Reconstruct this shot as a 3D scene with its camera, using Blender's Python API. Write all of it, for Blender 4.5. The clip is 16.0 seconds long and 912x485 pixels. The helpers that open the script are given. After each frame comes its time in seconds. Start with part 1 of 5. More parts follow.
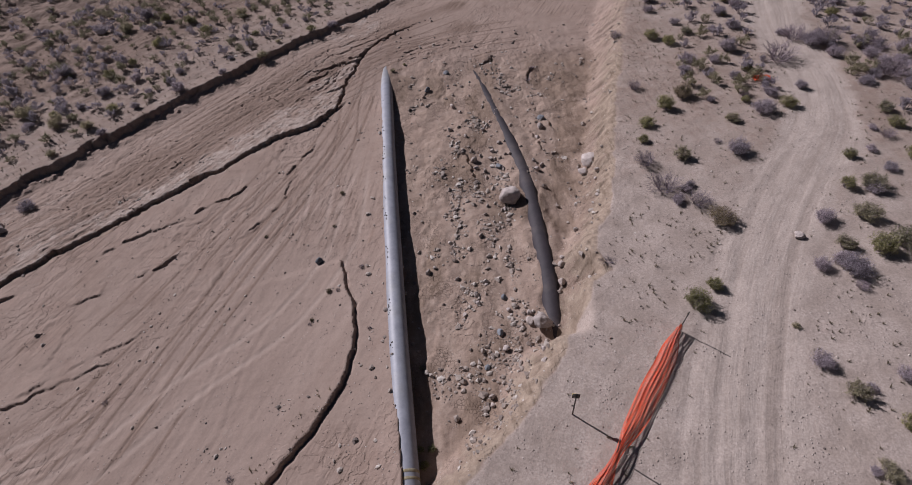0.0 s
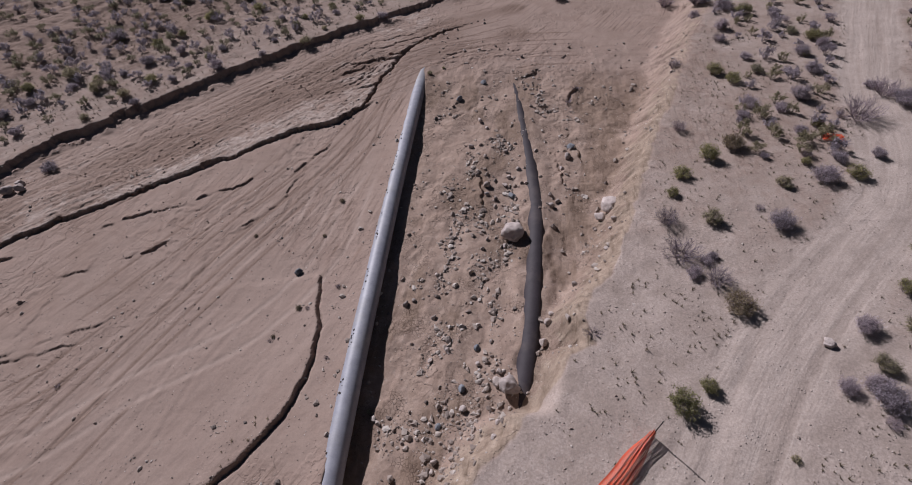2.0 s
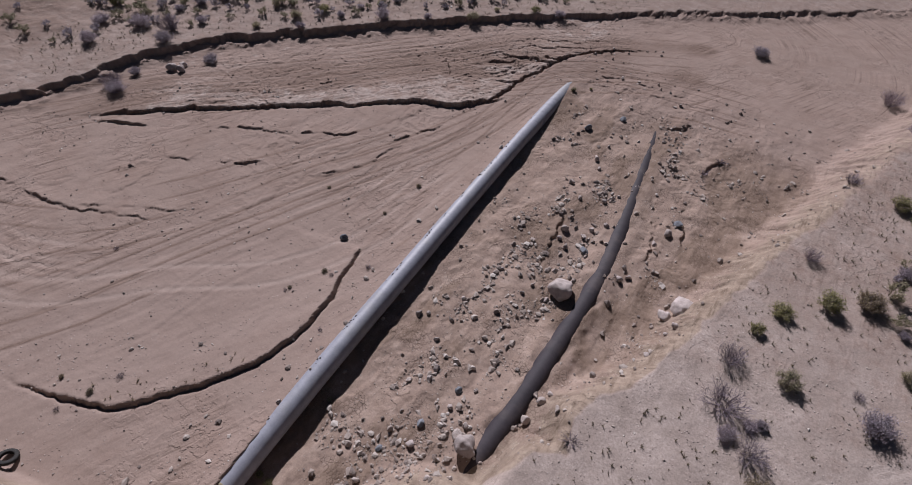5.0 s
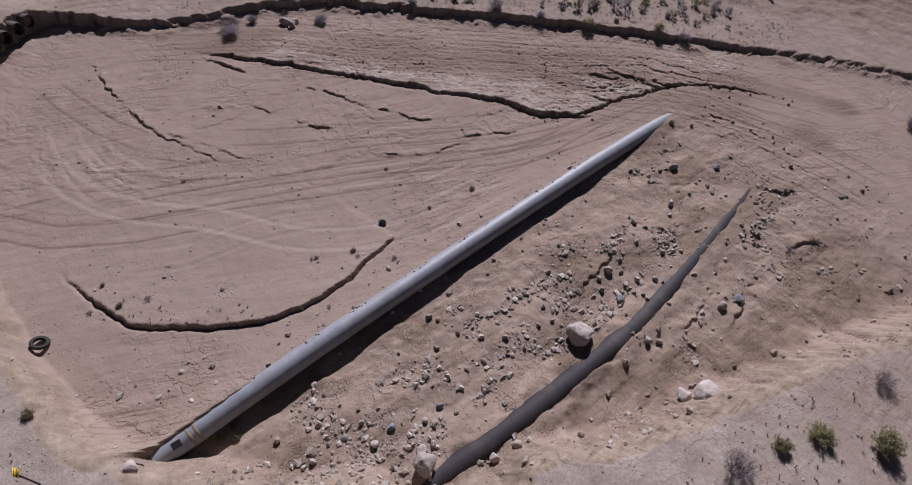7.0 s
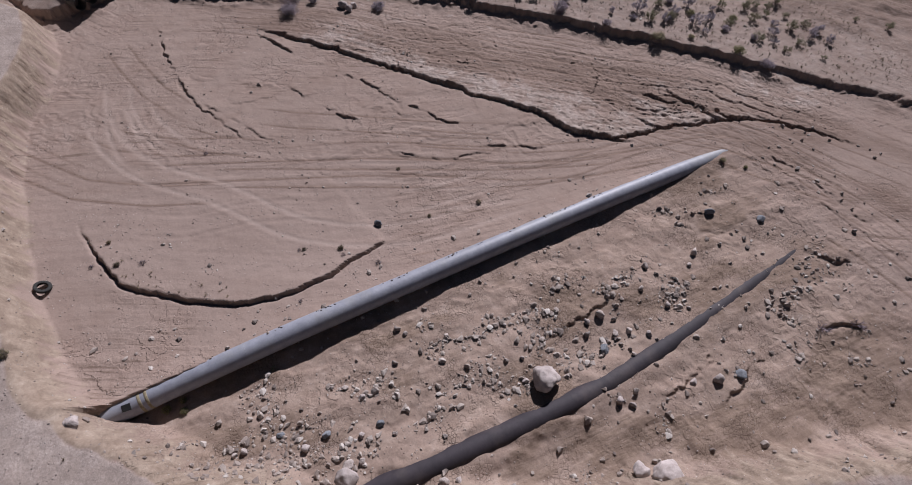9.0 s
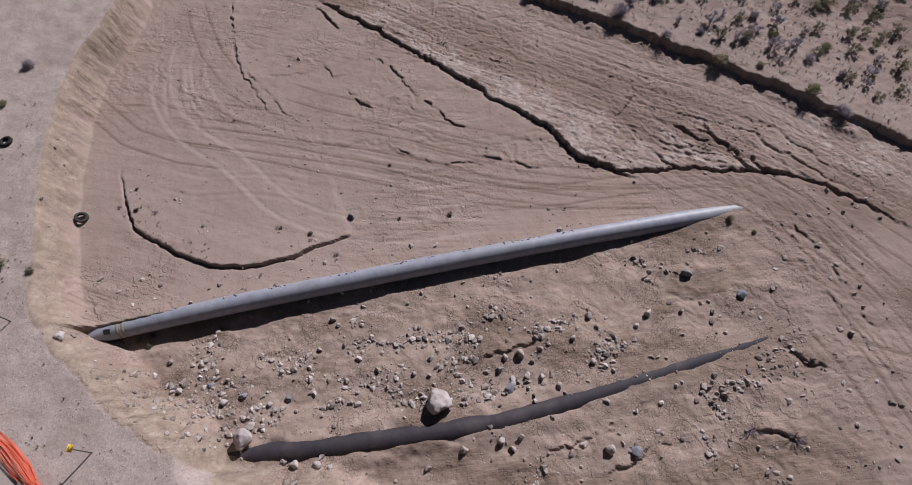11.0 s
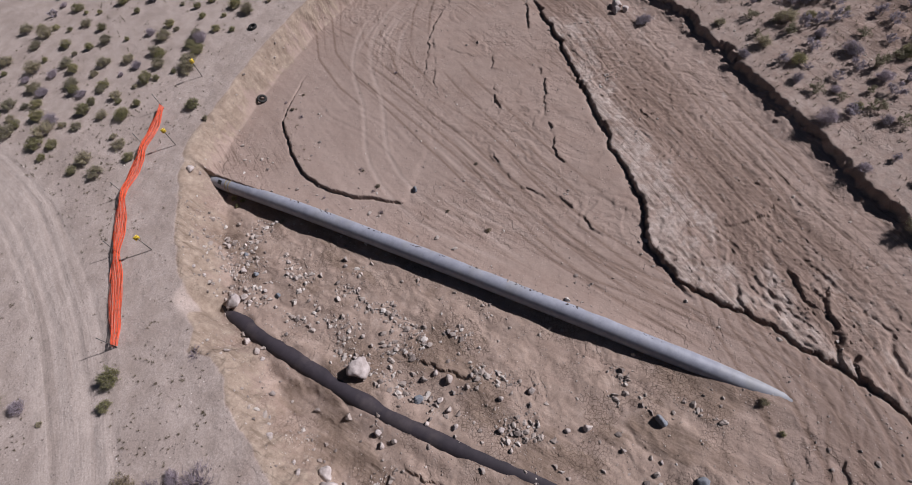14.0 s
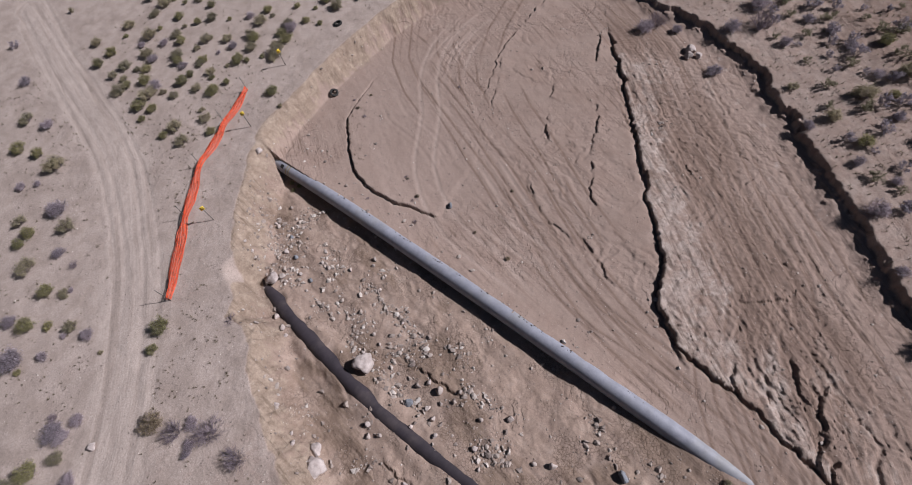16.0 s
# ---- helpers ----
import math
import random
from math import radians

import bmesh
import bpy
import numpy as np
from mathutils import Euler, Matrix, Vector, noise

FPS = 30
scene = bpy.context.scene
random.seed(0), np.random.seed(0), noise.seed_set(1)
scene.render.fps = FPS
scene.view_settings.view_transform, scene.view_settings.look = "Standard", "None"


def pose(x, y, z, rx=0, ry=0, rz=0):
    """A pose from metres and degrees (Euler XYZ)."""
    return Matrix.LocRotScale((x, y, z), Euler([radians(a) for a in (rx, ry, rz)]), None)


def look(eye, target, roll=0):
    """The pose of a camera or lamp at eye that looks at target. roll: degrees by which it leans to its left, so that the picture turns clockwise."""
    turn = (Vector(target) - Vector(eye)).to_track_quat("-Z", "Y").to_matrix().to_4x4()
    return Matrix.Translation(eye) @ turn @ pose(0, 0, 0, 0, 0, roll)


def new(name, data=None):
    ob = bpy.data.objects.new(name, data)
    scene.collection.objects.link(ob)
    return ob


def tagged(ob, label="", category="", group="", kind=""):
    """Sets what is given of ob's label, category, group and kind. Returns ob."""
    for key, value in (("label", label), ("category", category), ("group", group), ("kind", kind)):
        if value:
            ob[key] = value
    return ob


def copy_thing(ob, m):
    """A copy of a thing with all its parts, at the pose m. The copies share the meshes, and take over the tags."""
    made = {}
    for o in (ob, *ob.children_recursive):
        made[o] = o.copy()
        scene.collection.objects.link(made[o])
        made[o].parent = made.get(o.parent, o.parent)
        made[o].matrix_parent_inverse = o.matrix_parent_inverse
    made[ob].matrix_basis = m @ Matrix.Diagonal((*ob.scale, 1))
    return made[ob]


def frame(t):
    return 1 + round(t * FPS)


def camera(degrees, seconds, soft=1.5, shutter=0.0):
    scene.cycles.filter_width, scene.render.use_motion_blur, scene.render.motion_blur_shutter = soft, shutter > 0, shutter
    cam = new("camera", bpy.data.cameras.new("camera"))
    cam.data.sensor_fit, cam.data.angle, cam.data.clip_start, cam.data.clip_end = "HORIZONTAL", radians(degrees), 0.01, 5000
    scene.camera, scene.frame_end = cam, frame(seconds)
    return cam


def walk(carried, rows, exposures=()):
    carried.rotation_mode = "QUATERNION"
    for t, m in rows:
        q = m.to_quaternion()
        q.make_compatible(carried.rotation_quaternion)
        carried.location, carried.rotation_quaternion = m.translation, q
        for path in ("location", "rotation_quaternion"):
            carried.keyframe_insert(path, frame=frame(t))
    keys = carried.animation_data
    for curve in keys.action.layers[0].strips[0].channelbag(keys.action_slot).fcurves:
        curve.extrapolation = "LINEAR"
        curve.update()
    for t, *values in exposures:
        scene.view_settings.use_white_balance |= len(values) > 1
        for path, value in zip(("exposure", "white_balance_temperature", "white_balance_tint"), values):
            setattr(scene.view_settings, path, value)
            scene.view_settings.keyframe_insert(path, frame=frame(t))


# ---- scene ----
cam = camera(85.3, 16.0, soft=1.0)
PATH = [
    (0, (-0.278, -3.847, 21.990), (-0.338, -2.459, 20.551), -6.0),
    (0.5, (0.780, -2.979, 21.914), (0.668, -1.597, 20.472), -5.6),
    (1, (1.768, -2.063, 21.866), (1.603, -0.691, 20.419), -5.3),
    (1.5, (2.642, -1.121, 21.854), (2.421, 0.238, 20.403), -4.7),
    (2, (3.366, -0.167, 21.881), (3.084, 1.175, 20.425), -3.9),
    (2.5, (3.958, 0.734, 21.937), (3.610, 2.054, 20.476), -2.8),
    (3, (4.444, 1.511, 21.999), (4.026, 2.804, 20.532), -1.6),
    (3.5, (4.896, 2.170, 22.007), (4.402, 3.432, 20.536), -0.1),
    (4, (5.326, 2.762, 21.958), (4.758, 3.985, 20.482), 1.6),
    (6.5, (7.477, 6.194, 22.596), (6.580, 7.093, 21.052), 6.4),
    (7, (7.517, 7.186, 22.604), (6.580, 8.020, 21.046), 6.9),
    (7.5, (7.613, 8.270, 22.641), (6.641, 9.035, 21.069), 7.0),
    (8, (7.786, 9.480, 22.753), (6.785, 10.170, 21.165), 6.7),
    (8.5, (8.003, 10.841, 22.937), (6.977, 11.456, 21.335), 6.1),
    (9, (8.247, 12.293, 23.180), (7.201, 12.842, 21.567), 5.3),
    (11.5, (7.845, 24.247, 26.793), (6.881, 24.155, 25.044), -6.1),
    (12, (7.416, 26.776, 26.66), (6.472, 26.501, 24.918), -9.5),
    (12.5, (6.839, 28.889, 26.639), (5.933, 28.446, 24.912), -11.4),
    (13, (6.115, 30.721, 26.387), (5.251, 30.137, 24.681), -13.1),
    (13.5, (5.434, 32.088, 26.592), (4.624, 31.409, 24.894), -14.3),
    (14, (4.885, 32.874, 26.961), (4.12, 32.133, 25.268), -14.4),
    (14.5, (4.32, 33.346, 27.738), (3.613, 32.556, 26.042), -14.7),
    (15, (3.672, 33.547, 28.526), (3.024, 32.718, 26.825), -14.8),
    (15.5, (2.815, 33.987, 29.205), (2.225, 33.12, 27.502), -15.4),
    (16, (2.008, 34.696, 29.676), (1.457, 33.788, 27.981), -16.3),
]
walk(cam, [(t, look(eye, target, roll)) for t, eye, target, roll in PATH], exposures=[(0, -0.1, 6150, 20), (8, 0.03, 6000, 19), (16, 0.12, 6120, 17)])

# ---- world, sun ----
SUN_EL, SUN_TO = radians(36.5), Vector((0.777, -0.629, 0))
world = bpy.data.worlds.new("world")
scene.world = world
world.use_nodes = True
sky = world.node_tree.nodes.new("ShaderNodeTexSky")
sky.sky_type, sky.sun_disc, sky.sun_elevation = "NISHITA", False, SUN_EL
sky.sun_rotation = math.atan2(-SUN_TO.x, -SUN_TO.y)
world.node_tree.links.new(sky.outputs[0], world.node_tree.nodes["Background"].inputs[0])
world.node_tree.nodes["Background"].inputs[1].default_value = 0.015
sun_light = bpy.data.lights.new("sun", "SUN")
sun_light.energy, sun_light.angle, sun_light.color = 5.0, radians(0.5), (1.0, 0.97, 0.93)
sun = new("sun", sun_light)
_d = Vector((SUN_TO.x, SUN_TO.y, 0)).normalized() * math.cos(SUN_EL) + Vector((0, 0, -math.sin(SUN_EL)))
sun.matrix_world = look(-_d * 200, (0, 0, 0))


# ---- noise and distance fields ----
LATTICE = np.random.default_rng(4).random((64, 256, 256)).astype(np.float32)


def vnoise(x, y, seed=0):
    """Smooth noise in -1..1."""
    x, y = np.asarray(x, np.float32), np.asarray(y, np.float32)
    ix, iy = np.floor(x), np.floor(y)
    fx, fy = x - ix, y - iy
    fx, fy = fx * fx * (3 - 2 * fx), fy * fy * (3 - 2 * fy)
    grid = LATTICE[seed % 64].ravel()
    i, j = ix.astype(np.int32) + 37 * seed, iy.astype(np.int32) + 91 * seed
    i0, i1, j0, j1 = i & 255, (i + 1) & 255, (j & 255) << 8, ((j + 1) & 255) << 8
    a, b, c, d = grid[j0 | i0], grid[j0 | i1], grid[j1 | i0], grid[j1 | i1]
    return 2 * (a + (b - a) * fx + (c - a) * fy + (a - b - c + d) * fx * fy) - 1


def fbm(x, y, seed=0, octaves=4):
    out, amp, total = 0.0, 1.0, 0.0
    for k in range(octaves):
        out = out + amp * vnoise(x * 2.03**k + 17.3 * k, y * 2.03**k - 9.1 * k, seed + k)
        total, amp = total + amp, amp * 0.5
    return out / total


def smooth(a, b, v):
    t = np.clip((v - a) / (b - a), 0, 1)
    return t * t * (3 - 2 * t)


def rounded(pts, n=2):
    """A Catmull-Rom line through the points."""
    p = [np.array(q, float) for q in pts]
    p = [2 * p[0] - p[1], *p, 2 * p[-1] - p[-2]]
    out = []
    for a, b, c, d in zip(p, p[1:], p[2:], p[3:]):
        for k in range(n):
            t = k / n
            out.append(0.5 * (2 * b + (c - a) * t + (2 * a - 5 * b + 4 * c - d) * t * t + (3 * b - a - 3 * c + d) * t**3))
    return [*out, p[-2]]


def along(x, y, line):
    """Signed distance to a line (left of its way is plus), and the length along it."""
    x, y = x.astype(np.float32), y.astype(np.float32)
    best, perp = np.full(x.shape, 1e12, np.float32), np.zeros(x.shape, np.float32)
    run, length = np.zeros(x.shape, np.float32), 0.0
    for a, b in zip(line, line[1:]):
        a, b = (float(a[0]), float(a[1])), (float(b[0]), float(b[1]))
        dx, dy = b[0] - a[0], b[1] - a[1]
        size = math.hypot(dx, dy)
        t = np.clip(((x - a[0]) * dx + (y - a[1]) * dy) / size**2, 0, 1)
        d2 = (x - a[0] - t * dx) ** 2 + (y - a[1] - t * dy) ** 2
        side = (dx * (y - a[1]) - dy * (x - a[0])) / size
        take = (d2 < best * 0.99999) | ((d2 < best * 1.00001) & (np.abs(side) > np.abs(perp)))
        best, perp, run = np.where(take, d2, best), np.where(take, side, perp), np.where(take, length + t * size, run)
        length += size
    return np.sqrt(best) * np.where(perp >= 0, 1, -1), run, length


def nearby(x, y, line, margin):
    """The same, worked out round the line alone; elsewhere it counts as far off."""
    px, py = [p[0] for p in line], [p[1] for p in line]
    box = (x > min(px) - margin) & (x < max(px) + margin) & (y > min(py) - margin) & (y < max(py) + margin)
    d, s = np.full(x.shape, 99.0), np.zeros(x.shape)
    d[box], s[box], size = along(x[box], y[box], line)
    return d, s, size


# ---- the plan of the wash ----
TERRACE_EDGE = rounded([(26, 72), (20, 56), (16.7, 46.8), (14.4, 39.2), (12.5, 33), (10.4, 26.5), (9.3, 22.5), (8.6, 19.8), (7.3, 16.2), (6.3, 14.0), (6.7, 12.5), (5.5, 11.7),
    (4.9, 10.3), (3.8, 8.4), (2.6, 6.8), (1.2, 5.0), (-1.0, 2.7), (-3.1, 0.6), (-5.2, -0.4), (-9.7, -1.5), (-14.3, -2.6), (-17.4, -2.9), (-22, -3.2), (-26, -2.8), (-30.5, -1.6), (-36, -2.0), (-44, -7.5), (-90, -30)])
WEST_BANK = rounded([(20, 84), (4, 66), (-4, 59.5), (-8.5, 54.5), (-12.5, 50.3), (-16.3, 46.6), (-17.2, 45.2), (-20, 42), (-24.5, 37), (-28, 32.7), (-32, 28.3), (-34.4, 24.8), (-36.2, 19.5),
    (-36.6, 14), (-38.4, 9.5), (-40.8, 5.8), (-41.1, 4.3), (-39.9, 2.6), (-38.8, 1.3), (-38.0, 0.2), (-38.8, -2), (-43, -5), (-52, -9), (-95, -26)])
LEDGE_MAIN = rounded([(-33, 13), (-30.5, 15.5), (-28, 18), (-25.2, 20.7), (-23.4, 22.4), (-20, 25.7), (-17.4, 28), (-15.4, 30.2), (-13.4, 31.0), (-12.4, 31.6), (-11.4, 33.2), (-10.8, 35), (-10.6, 36.5),
    (-10.7, 38.3), (-10.3, 40), (-10, 41.7), (-9.4, 43.7), (-8.5, 46), (-7.2, 47.8), (-5.6, 49.2), (-3, 51)])
LEDGE_ARC = rounded([(-16, 0.6), (-11.5, 2.2), (-9.9, 3.4), (-8.6, 5.2), (-7.5, 7), (-6.8, 8.9), (-6.6, 10.8), (-6.9, 12.6), (-7.6, 14.5), (-8.2, 16.6)])
SMALL_LEDGES = [
    ([(-24.5, 18.2), (-22.9, 19.5), (-20.7, 20.7), (-18.2, 22.5), (-16.4, 23.5), (-15.3, 26.4)], 0.11),
    ([(-34.7, 6.5), (-31.1, 6.6), (-26.9, 7.1), (-23.4, 8.3), (-21.8, 9.3), (-19.3, 10.3)], 0.1),
    ([(-24.0, 8.3), (-21.9, 10.0), (-19.6, 11.4), (-18.3, 12.5)], 0.06),
    ([(-31.7, 13.4), (-29.8, 14.3), (-27.7, 15.5)], 0.17),
    ([(-21.4, 16.0), (-20.1, 16.6), (-18.6, 18.2)], 0.1),
    ([(-24.4, 14.2), (-22.9, 15.1), (-21.8, 15.2)], 0.08),
    ([(-14.6, 38.2), (-14.0, 39.0), (-12.7, 40.0), (-12.0, 41.1)], 0.15),
    ([(-14.6, 40.6), (-12.6, 41.2), (-11.6, 42.0), (-10.1, 42.2), (-9.4, 42.9)], 0.17),
    ([(-11.9, 42.3), (-9.8, 43.2), (-9.2, 44.3), (-9.2, 44.8), (-8.9, 45.4)], 0.18),
    ([(-10.6, 44.4), (-9.2, 45.1)], 0.12),
    ([(-11.4, 33.0), (-10.5, 34.5), (-9.9, 35.2)], 0.14),
    ([(-14.4, 37.6), (-12.2, 38.7), (-10.4, 39.7)], 0.06),
    ([(-12.4, 36.6), (-11.0, 37.3), (-10.5, 37.9), (-10.8, 38.6)], 0.14),
    ([(-5.6, 41.7), (-1.1, 43.1), (2.5, 44.0), (5.7, 44.4)], 0.05),
    ([(0.6, 38.6), (1.8, 39.5), (2.8, 40.3), (3.4, 41.6)], 0.15),
    ([(-6, 43.2), (-5, 43.6), (-1.2, 44.5), (2.5, 44.8), (4.2, 45.1)], 0.07),
    ([(5.2, 35.2), (5.6, 36.2), (6.2, 37.8), (6.6, 38.9)], 0.18),
    ([(-15, 19), (-13.2, 22), (-12.6, 25.5)], 0.06),
    ([(-13.6, 24.6), (-12.2, 28), (-11.8, 29.4)], 0.08),
    ([(6.9, 28.2), (6.0, 30.8), (5.6, 32.6)], 0.14),
    ([(5.6, 25.6), (5.2, 28.2), (4.4, 30.4)], 0.14),
    ([(0.6, 21.5), (0.2, 25.0), (-0.6, 27.6)], 0.1),
]
PIPE = rounded([(-3.2, -0.6), (-3.55, 2.2), (-4.4, 10.2), (-5.15, 18), (-5.75, 24.5), (-6.3, 31), (-7.1, 40.3), (-7.3, 43)])
DARK_PIPE = rounded([(3.6, 9.5), (3.85, 12), (3.95, 14.4), (3.95, 17.5), (3.9, 20.5), (3.75, 23.6), (3.3, 27), (2.7, 30.5), (2.1, 33.8), (1.4, 37.6), (0.9, 40)])
SPLIT = [*PIPE, (-6.2, 47.5), (-2, 52.5), (4, 58), (30, 80)]
FLOW = rounded([(-26, -12), (-19.6, -6.5), (-16.2, 4.1), (-12.1, 12.9), (-9.5, 21.3), (-8.6, 29.1), (-8.4, 34), (-6.5, 44), (0, 58)])
ROAD = rounded([(2.5, -40), (4.2, -24.8), (5.0, -13.1), (6.1, -5.8), (8.9, 2.7), (11.5, 7.6), (14.1, 12.3), (16.9, 16.2), (19.9, 19.5), (22.8, 22.8), (24.6, 27), (25.6, 31.3), (26.8, 37.6), (29.5, 44), (34, 58)])
TRACKS = [
    [(-36, 8), (-33.5, 13), (-30.3, 18.6), (-26.1, 23.6), (-22.4, 30.4), (-18, 36.6), (-15.7, 40.4), (-12.4, 44.7), (-6, 50), (2, 56)],
    [(-35, 9), (-32.5, 15), (-28.6, 20.6), (-24.6, 25.6), (-20.4, 31.4), (-16.4, 37), (-13, 41), (-9, 45.4), (-3, 49)],
    [(-36, 11), (-33, 17), (-29.5, 22.5), (-25.8, 27.6), (-21, 33.6), (-17, 39.4), (-13.6, 43.6), (-8, 48.6), (0, 54)],
    [(-30, 18.4), (-23.2, 27.3), (-19.6, 32.1), (-17, 35.4), (-13.9, 36.6), (-11, 38.4), (-8, 42), (-3, 46), (3, 50)],
    [(-9.5, 16), (-8.6, 24), (-8.4, 30), (-8.8, 36), (-8, 41.6), (-4.6, 44), (2, 46), (9, 50)],
    [(-22, 29.8), (-18.4, 33.6), (-15.6, 37.6), (-12, 40.2), (-8.6, 41.6), (-4, 42.6), (2, 45), (8, 46)],
    [(-28, -5), (-20, 2), (-17, 9), (-14.6, 17), (-11.4, 25), (-9.8, 31), (-8.8, 38)],
    [(-34, 2), (-26, 4.5), (-20.4, 9), (-16, 17.6), (-11.6, 26.4), (-9.4, 34)],
    [(-29, 3.2), (-25.5, 3.0), (-21.9, 3.8), (-18.8, 5.7), (-16.0, 8.6), (-13.1, 10.9), (-11.2, 13.0), (-9.7, 16.7), (-9.2, 20.6), (-9, 26)],
    [(-26, 1.4), (-22.5, 1.8), (-19.4, 2.8), (-16.9, 4.5), (-15.4, 6.7), (-14.9, 10.3), (-13.0, 15.6), (-10.7, 21.5), (-9.6, 27)],
]
TRACKS = [rounded(t) for t in TRACKS]


DARK_R = 0.56
PIPE_HEIGHTS = [(-1, 0.08), (2, 0.14), (6, 0.28), (10, 0.36), (20, 0.36), (31, 0.3), (36, 0.08), (41, -0.24), (44, -0.5)]
DARK_HEIGHTS = [(9, -0.75), (11.3, -0.36), (13, -0.16), (16, -0.06), (21, -0.02), (26, -0.14), (30, -0.24), (34, -0.28), (37, -0.34), (40, -0.5)]
DARK_SHOWS = [(9.4, -0.2), (10.6, 0.16), (11.4, 0.38), (13, 0.44), (18, 0.46), (22, 0.44), (25.5, 0.36), (28, 0.34), (30.5, 0.26), (33, 0.29), (36, 0.18), (38.2, 0.08), (39.6, -0.2)]


def ground_parts(x, y):
    """Height of the ground, and the shares of its soils: gravel terrace, tan bank, pale crust, damp silt, road."""
    jag_x, jag_y = vnoise(x * 3.1, y * 3.1, 301), vnoise(x * 3.1, y * 3.1, 302)
    wx, wy = x + 0.26 * fbm(x * 0.7, y * 0.7, 3, 4) + 0.15 * jag_x, y + 0.26 * fbm(x * 0.7, y * 0.7, 9, 4) + 0.15 * jag_y
    rough, fine = fbm(x * 0.55, y * 0.55, 21, 4), fbm(x * 2.3, y * 2.3, 33, 3)
    # the wash floor
    pipe_d, pipe_s, _ = along(x, y, SPLIT)
    dark_d, dark_s, _ = along(x, y, DARK_PIPE)
    flow_d, flow_s, _ = along(x, y, FLOW)
    wide = 0.9 * smooth(38.5, 42.5, y) + 2.5 * smooth(42, 50, y)
    west = smooth(-0.1 - wide, 0.15 + wide, pipe_d)
    lane_d, lane_s, _ = along(x, y, TRACKS[0])
    ledge_d, ledge_s, ledge_size = along(wx, wy, LEDGE_MAIN)
    behind = (ledge_d > 0) & (x < -5)
    flow_d, flow_s = np.where(behind, lane_d + 40, flow_d), np.where(behind, lane_s + 90, flow_s)
    z_west = 0.12 + 0.7 * np.exp(-np.maximum(pipe_d, 0) / 2.2) * smooth(41, 31, pipe_s) + 0.2 * smooth(34, 42, pipe_s) + 0.12 * smooth(9, 2, y) * np.exp(-np.maximum(pipe_d, 0) / 1.5) + 0.06 * rough * np.exp(-np.maximum(pipe_d, 0))
    scour = smooth(7, 0.4, -pipe_d) * (0.22 + 0.24 * smooth(18, 4, pipe_s)) * smooth(40, 29, pipe_s)
    z_east = 0.08 - scour + 0.22 * smooth(32, 41, y) + 0.14 * rough
    z = z_west * west + z_east * (1 - west)
    z = z + (0.25 - z) * smooth(42, 50, y)
    streak = fbm(flow_d * 1.3 + 0.4 * rough, flow_s * 0.05, 41, 4)
    rill = fbm(x * 0.9 + 0.9 * rough, y * 0.25 + 0.4 * rough, 51, 5)
    z = z + west * (0.014 * streak + 0.03 * rough) + (1 - west) * (0.17 * rill + 0.035 * fine * (0.6 + rough)) * smooth(50, 38, y) * smooth(0.3, 1.2, np.abs(pipe_d))
    # small scarps, a few centimetres each
    n = fbm(flow_d * 0.36 + 0.5 * rough, flow_s * 0.24, 61, 4) * 4.5
    step = np.floor(n) + smooth(0.88, 1.0, n - np.floor(n))
    scarps = west * (0.12 + smooth(1.0, 5.0, flow_d)) * smooth(-0.25, 0.35, vnoise(x * 0.16, y * 0.16, 71))
    z = z + 0.05 * scarps * (step - n)
    n = fbm(x * 0.55 + 0.6 * rough, y * 0.2, 67, 5) * 6
    z = z + 0.045 * smooth(-0.3, 0.4, vnoise(x * 0.3, y * 0.2, 69)) * smooth(50, 38, y) * (1 - west) * smooth(0.8, 2.5, -pipe_d) * (np.floor(n) + smooth(0.75, 1.0, n - np.floor(n)) - n)
    # ledges that the floods cut
    d, s, size = ledge_d, ledge_s, ledge_size
    high = smooth(0.0, 0.1, d)
    fade = smooth(0, 6, s) * smooth(size, size - 5, s)
    crust = high * np.exp(-np.maximum(d, 0) / 9) * fade
    z = z + (0.27 * (1 + 0.5 * vnoise(s * 0.35, 0 * s, 55)) * (1 - 0.6 * smooth(36, 38, y)) * np.exp(-np.maximum(d, 0) / 7) * high - 0.05 * smooth(-0.6, 0, d) * (1 - high) - 0.14 * np.exp(-(((d + 0.05) / 0.1) ** 2))) * fade
    d, s, size = along(0.5 * (x + wx), 0.5 * (y + wy), LEDGE_ARC)
    fade = smooth(0, 5, s) * (0.5 * smooth(size, size - 0.5, s) + 0.5 * smooth(size - 1.5, size - 6.0, s))
    z = z + 0.22 * (1 + 0.3 * vnoise(s * 0.5, 0 * s, 56)) * smooth(0.0, 0.09, d) * np.exp(-np.maximum(d, 0) / 3.5) * fade - 0.14 * np.exp(-(((d + 0.03) / 0.08) ** 2)) * smooth(0, 3, s) * smooth(size, size - 1, s)
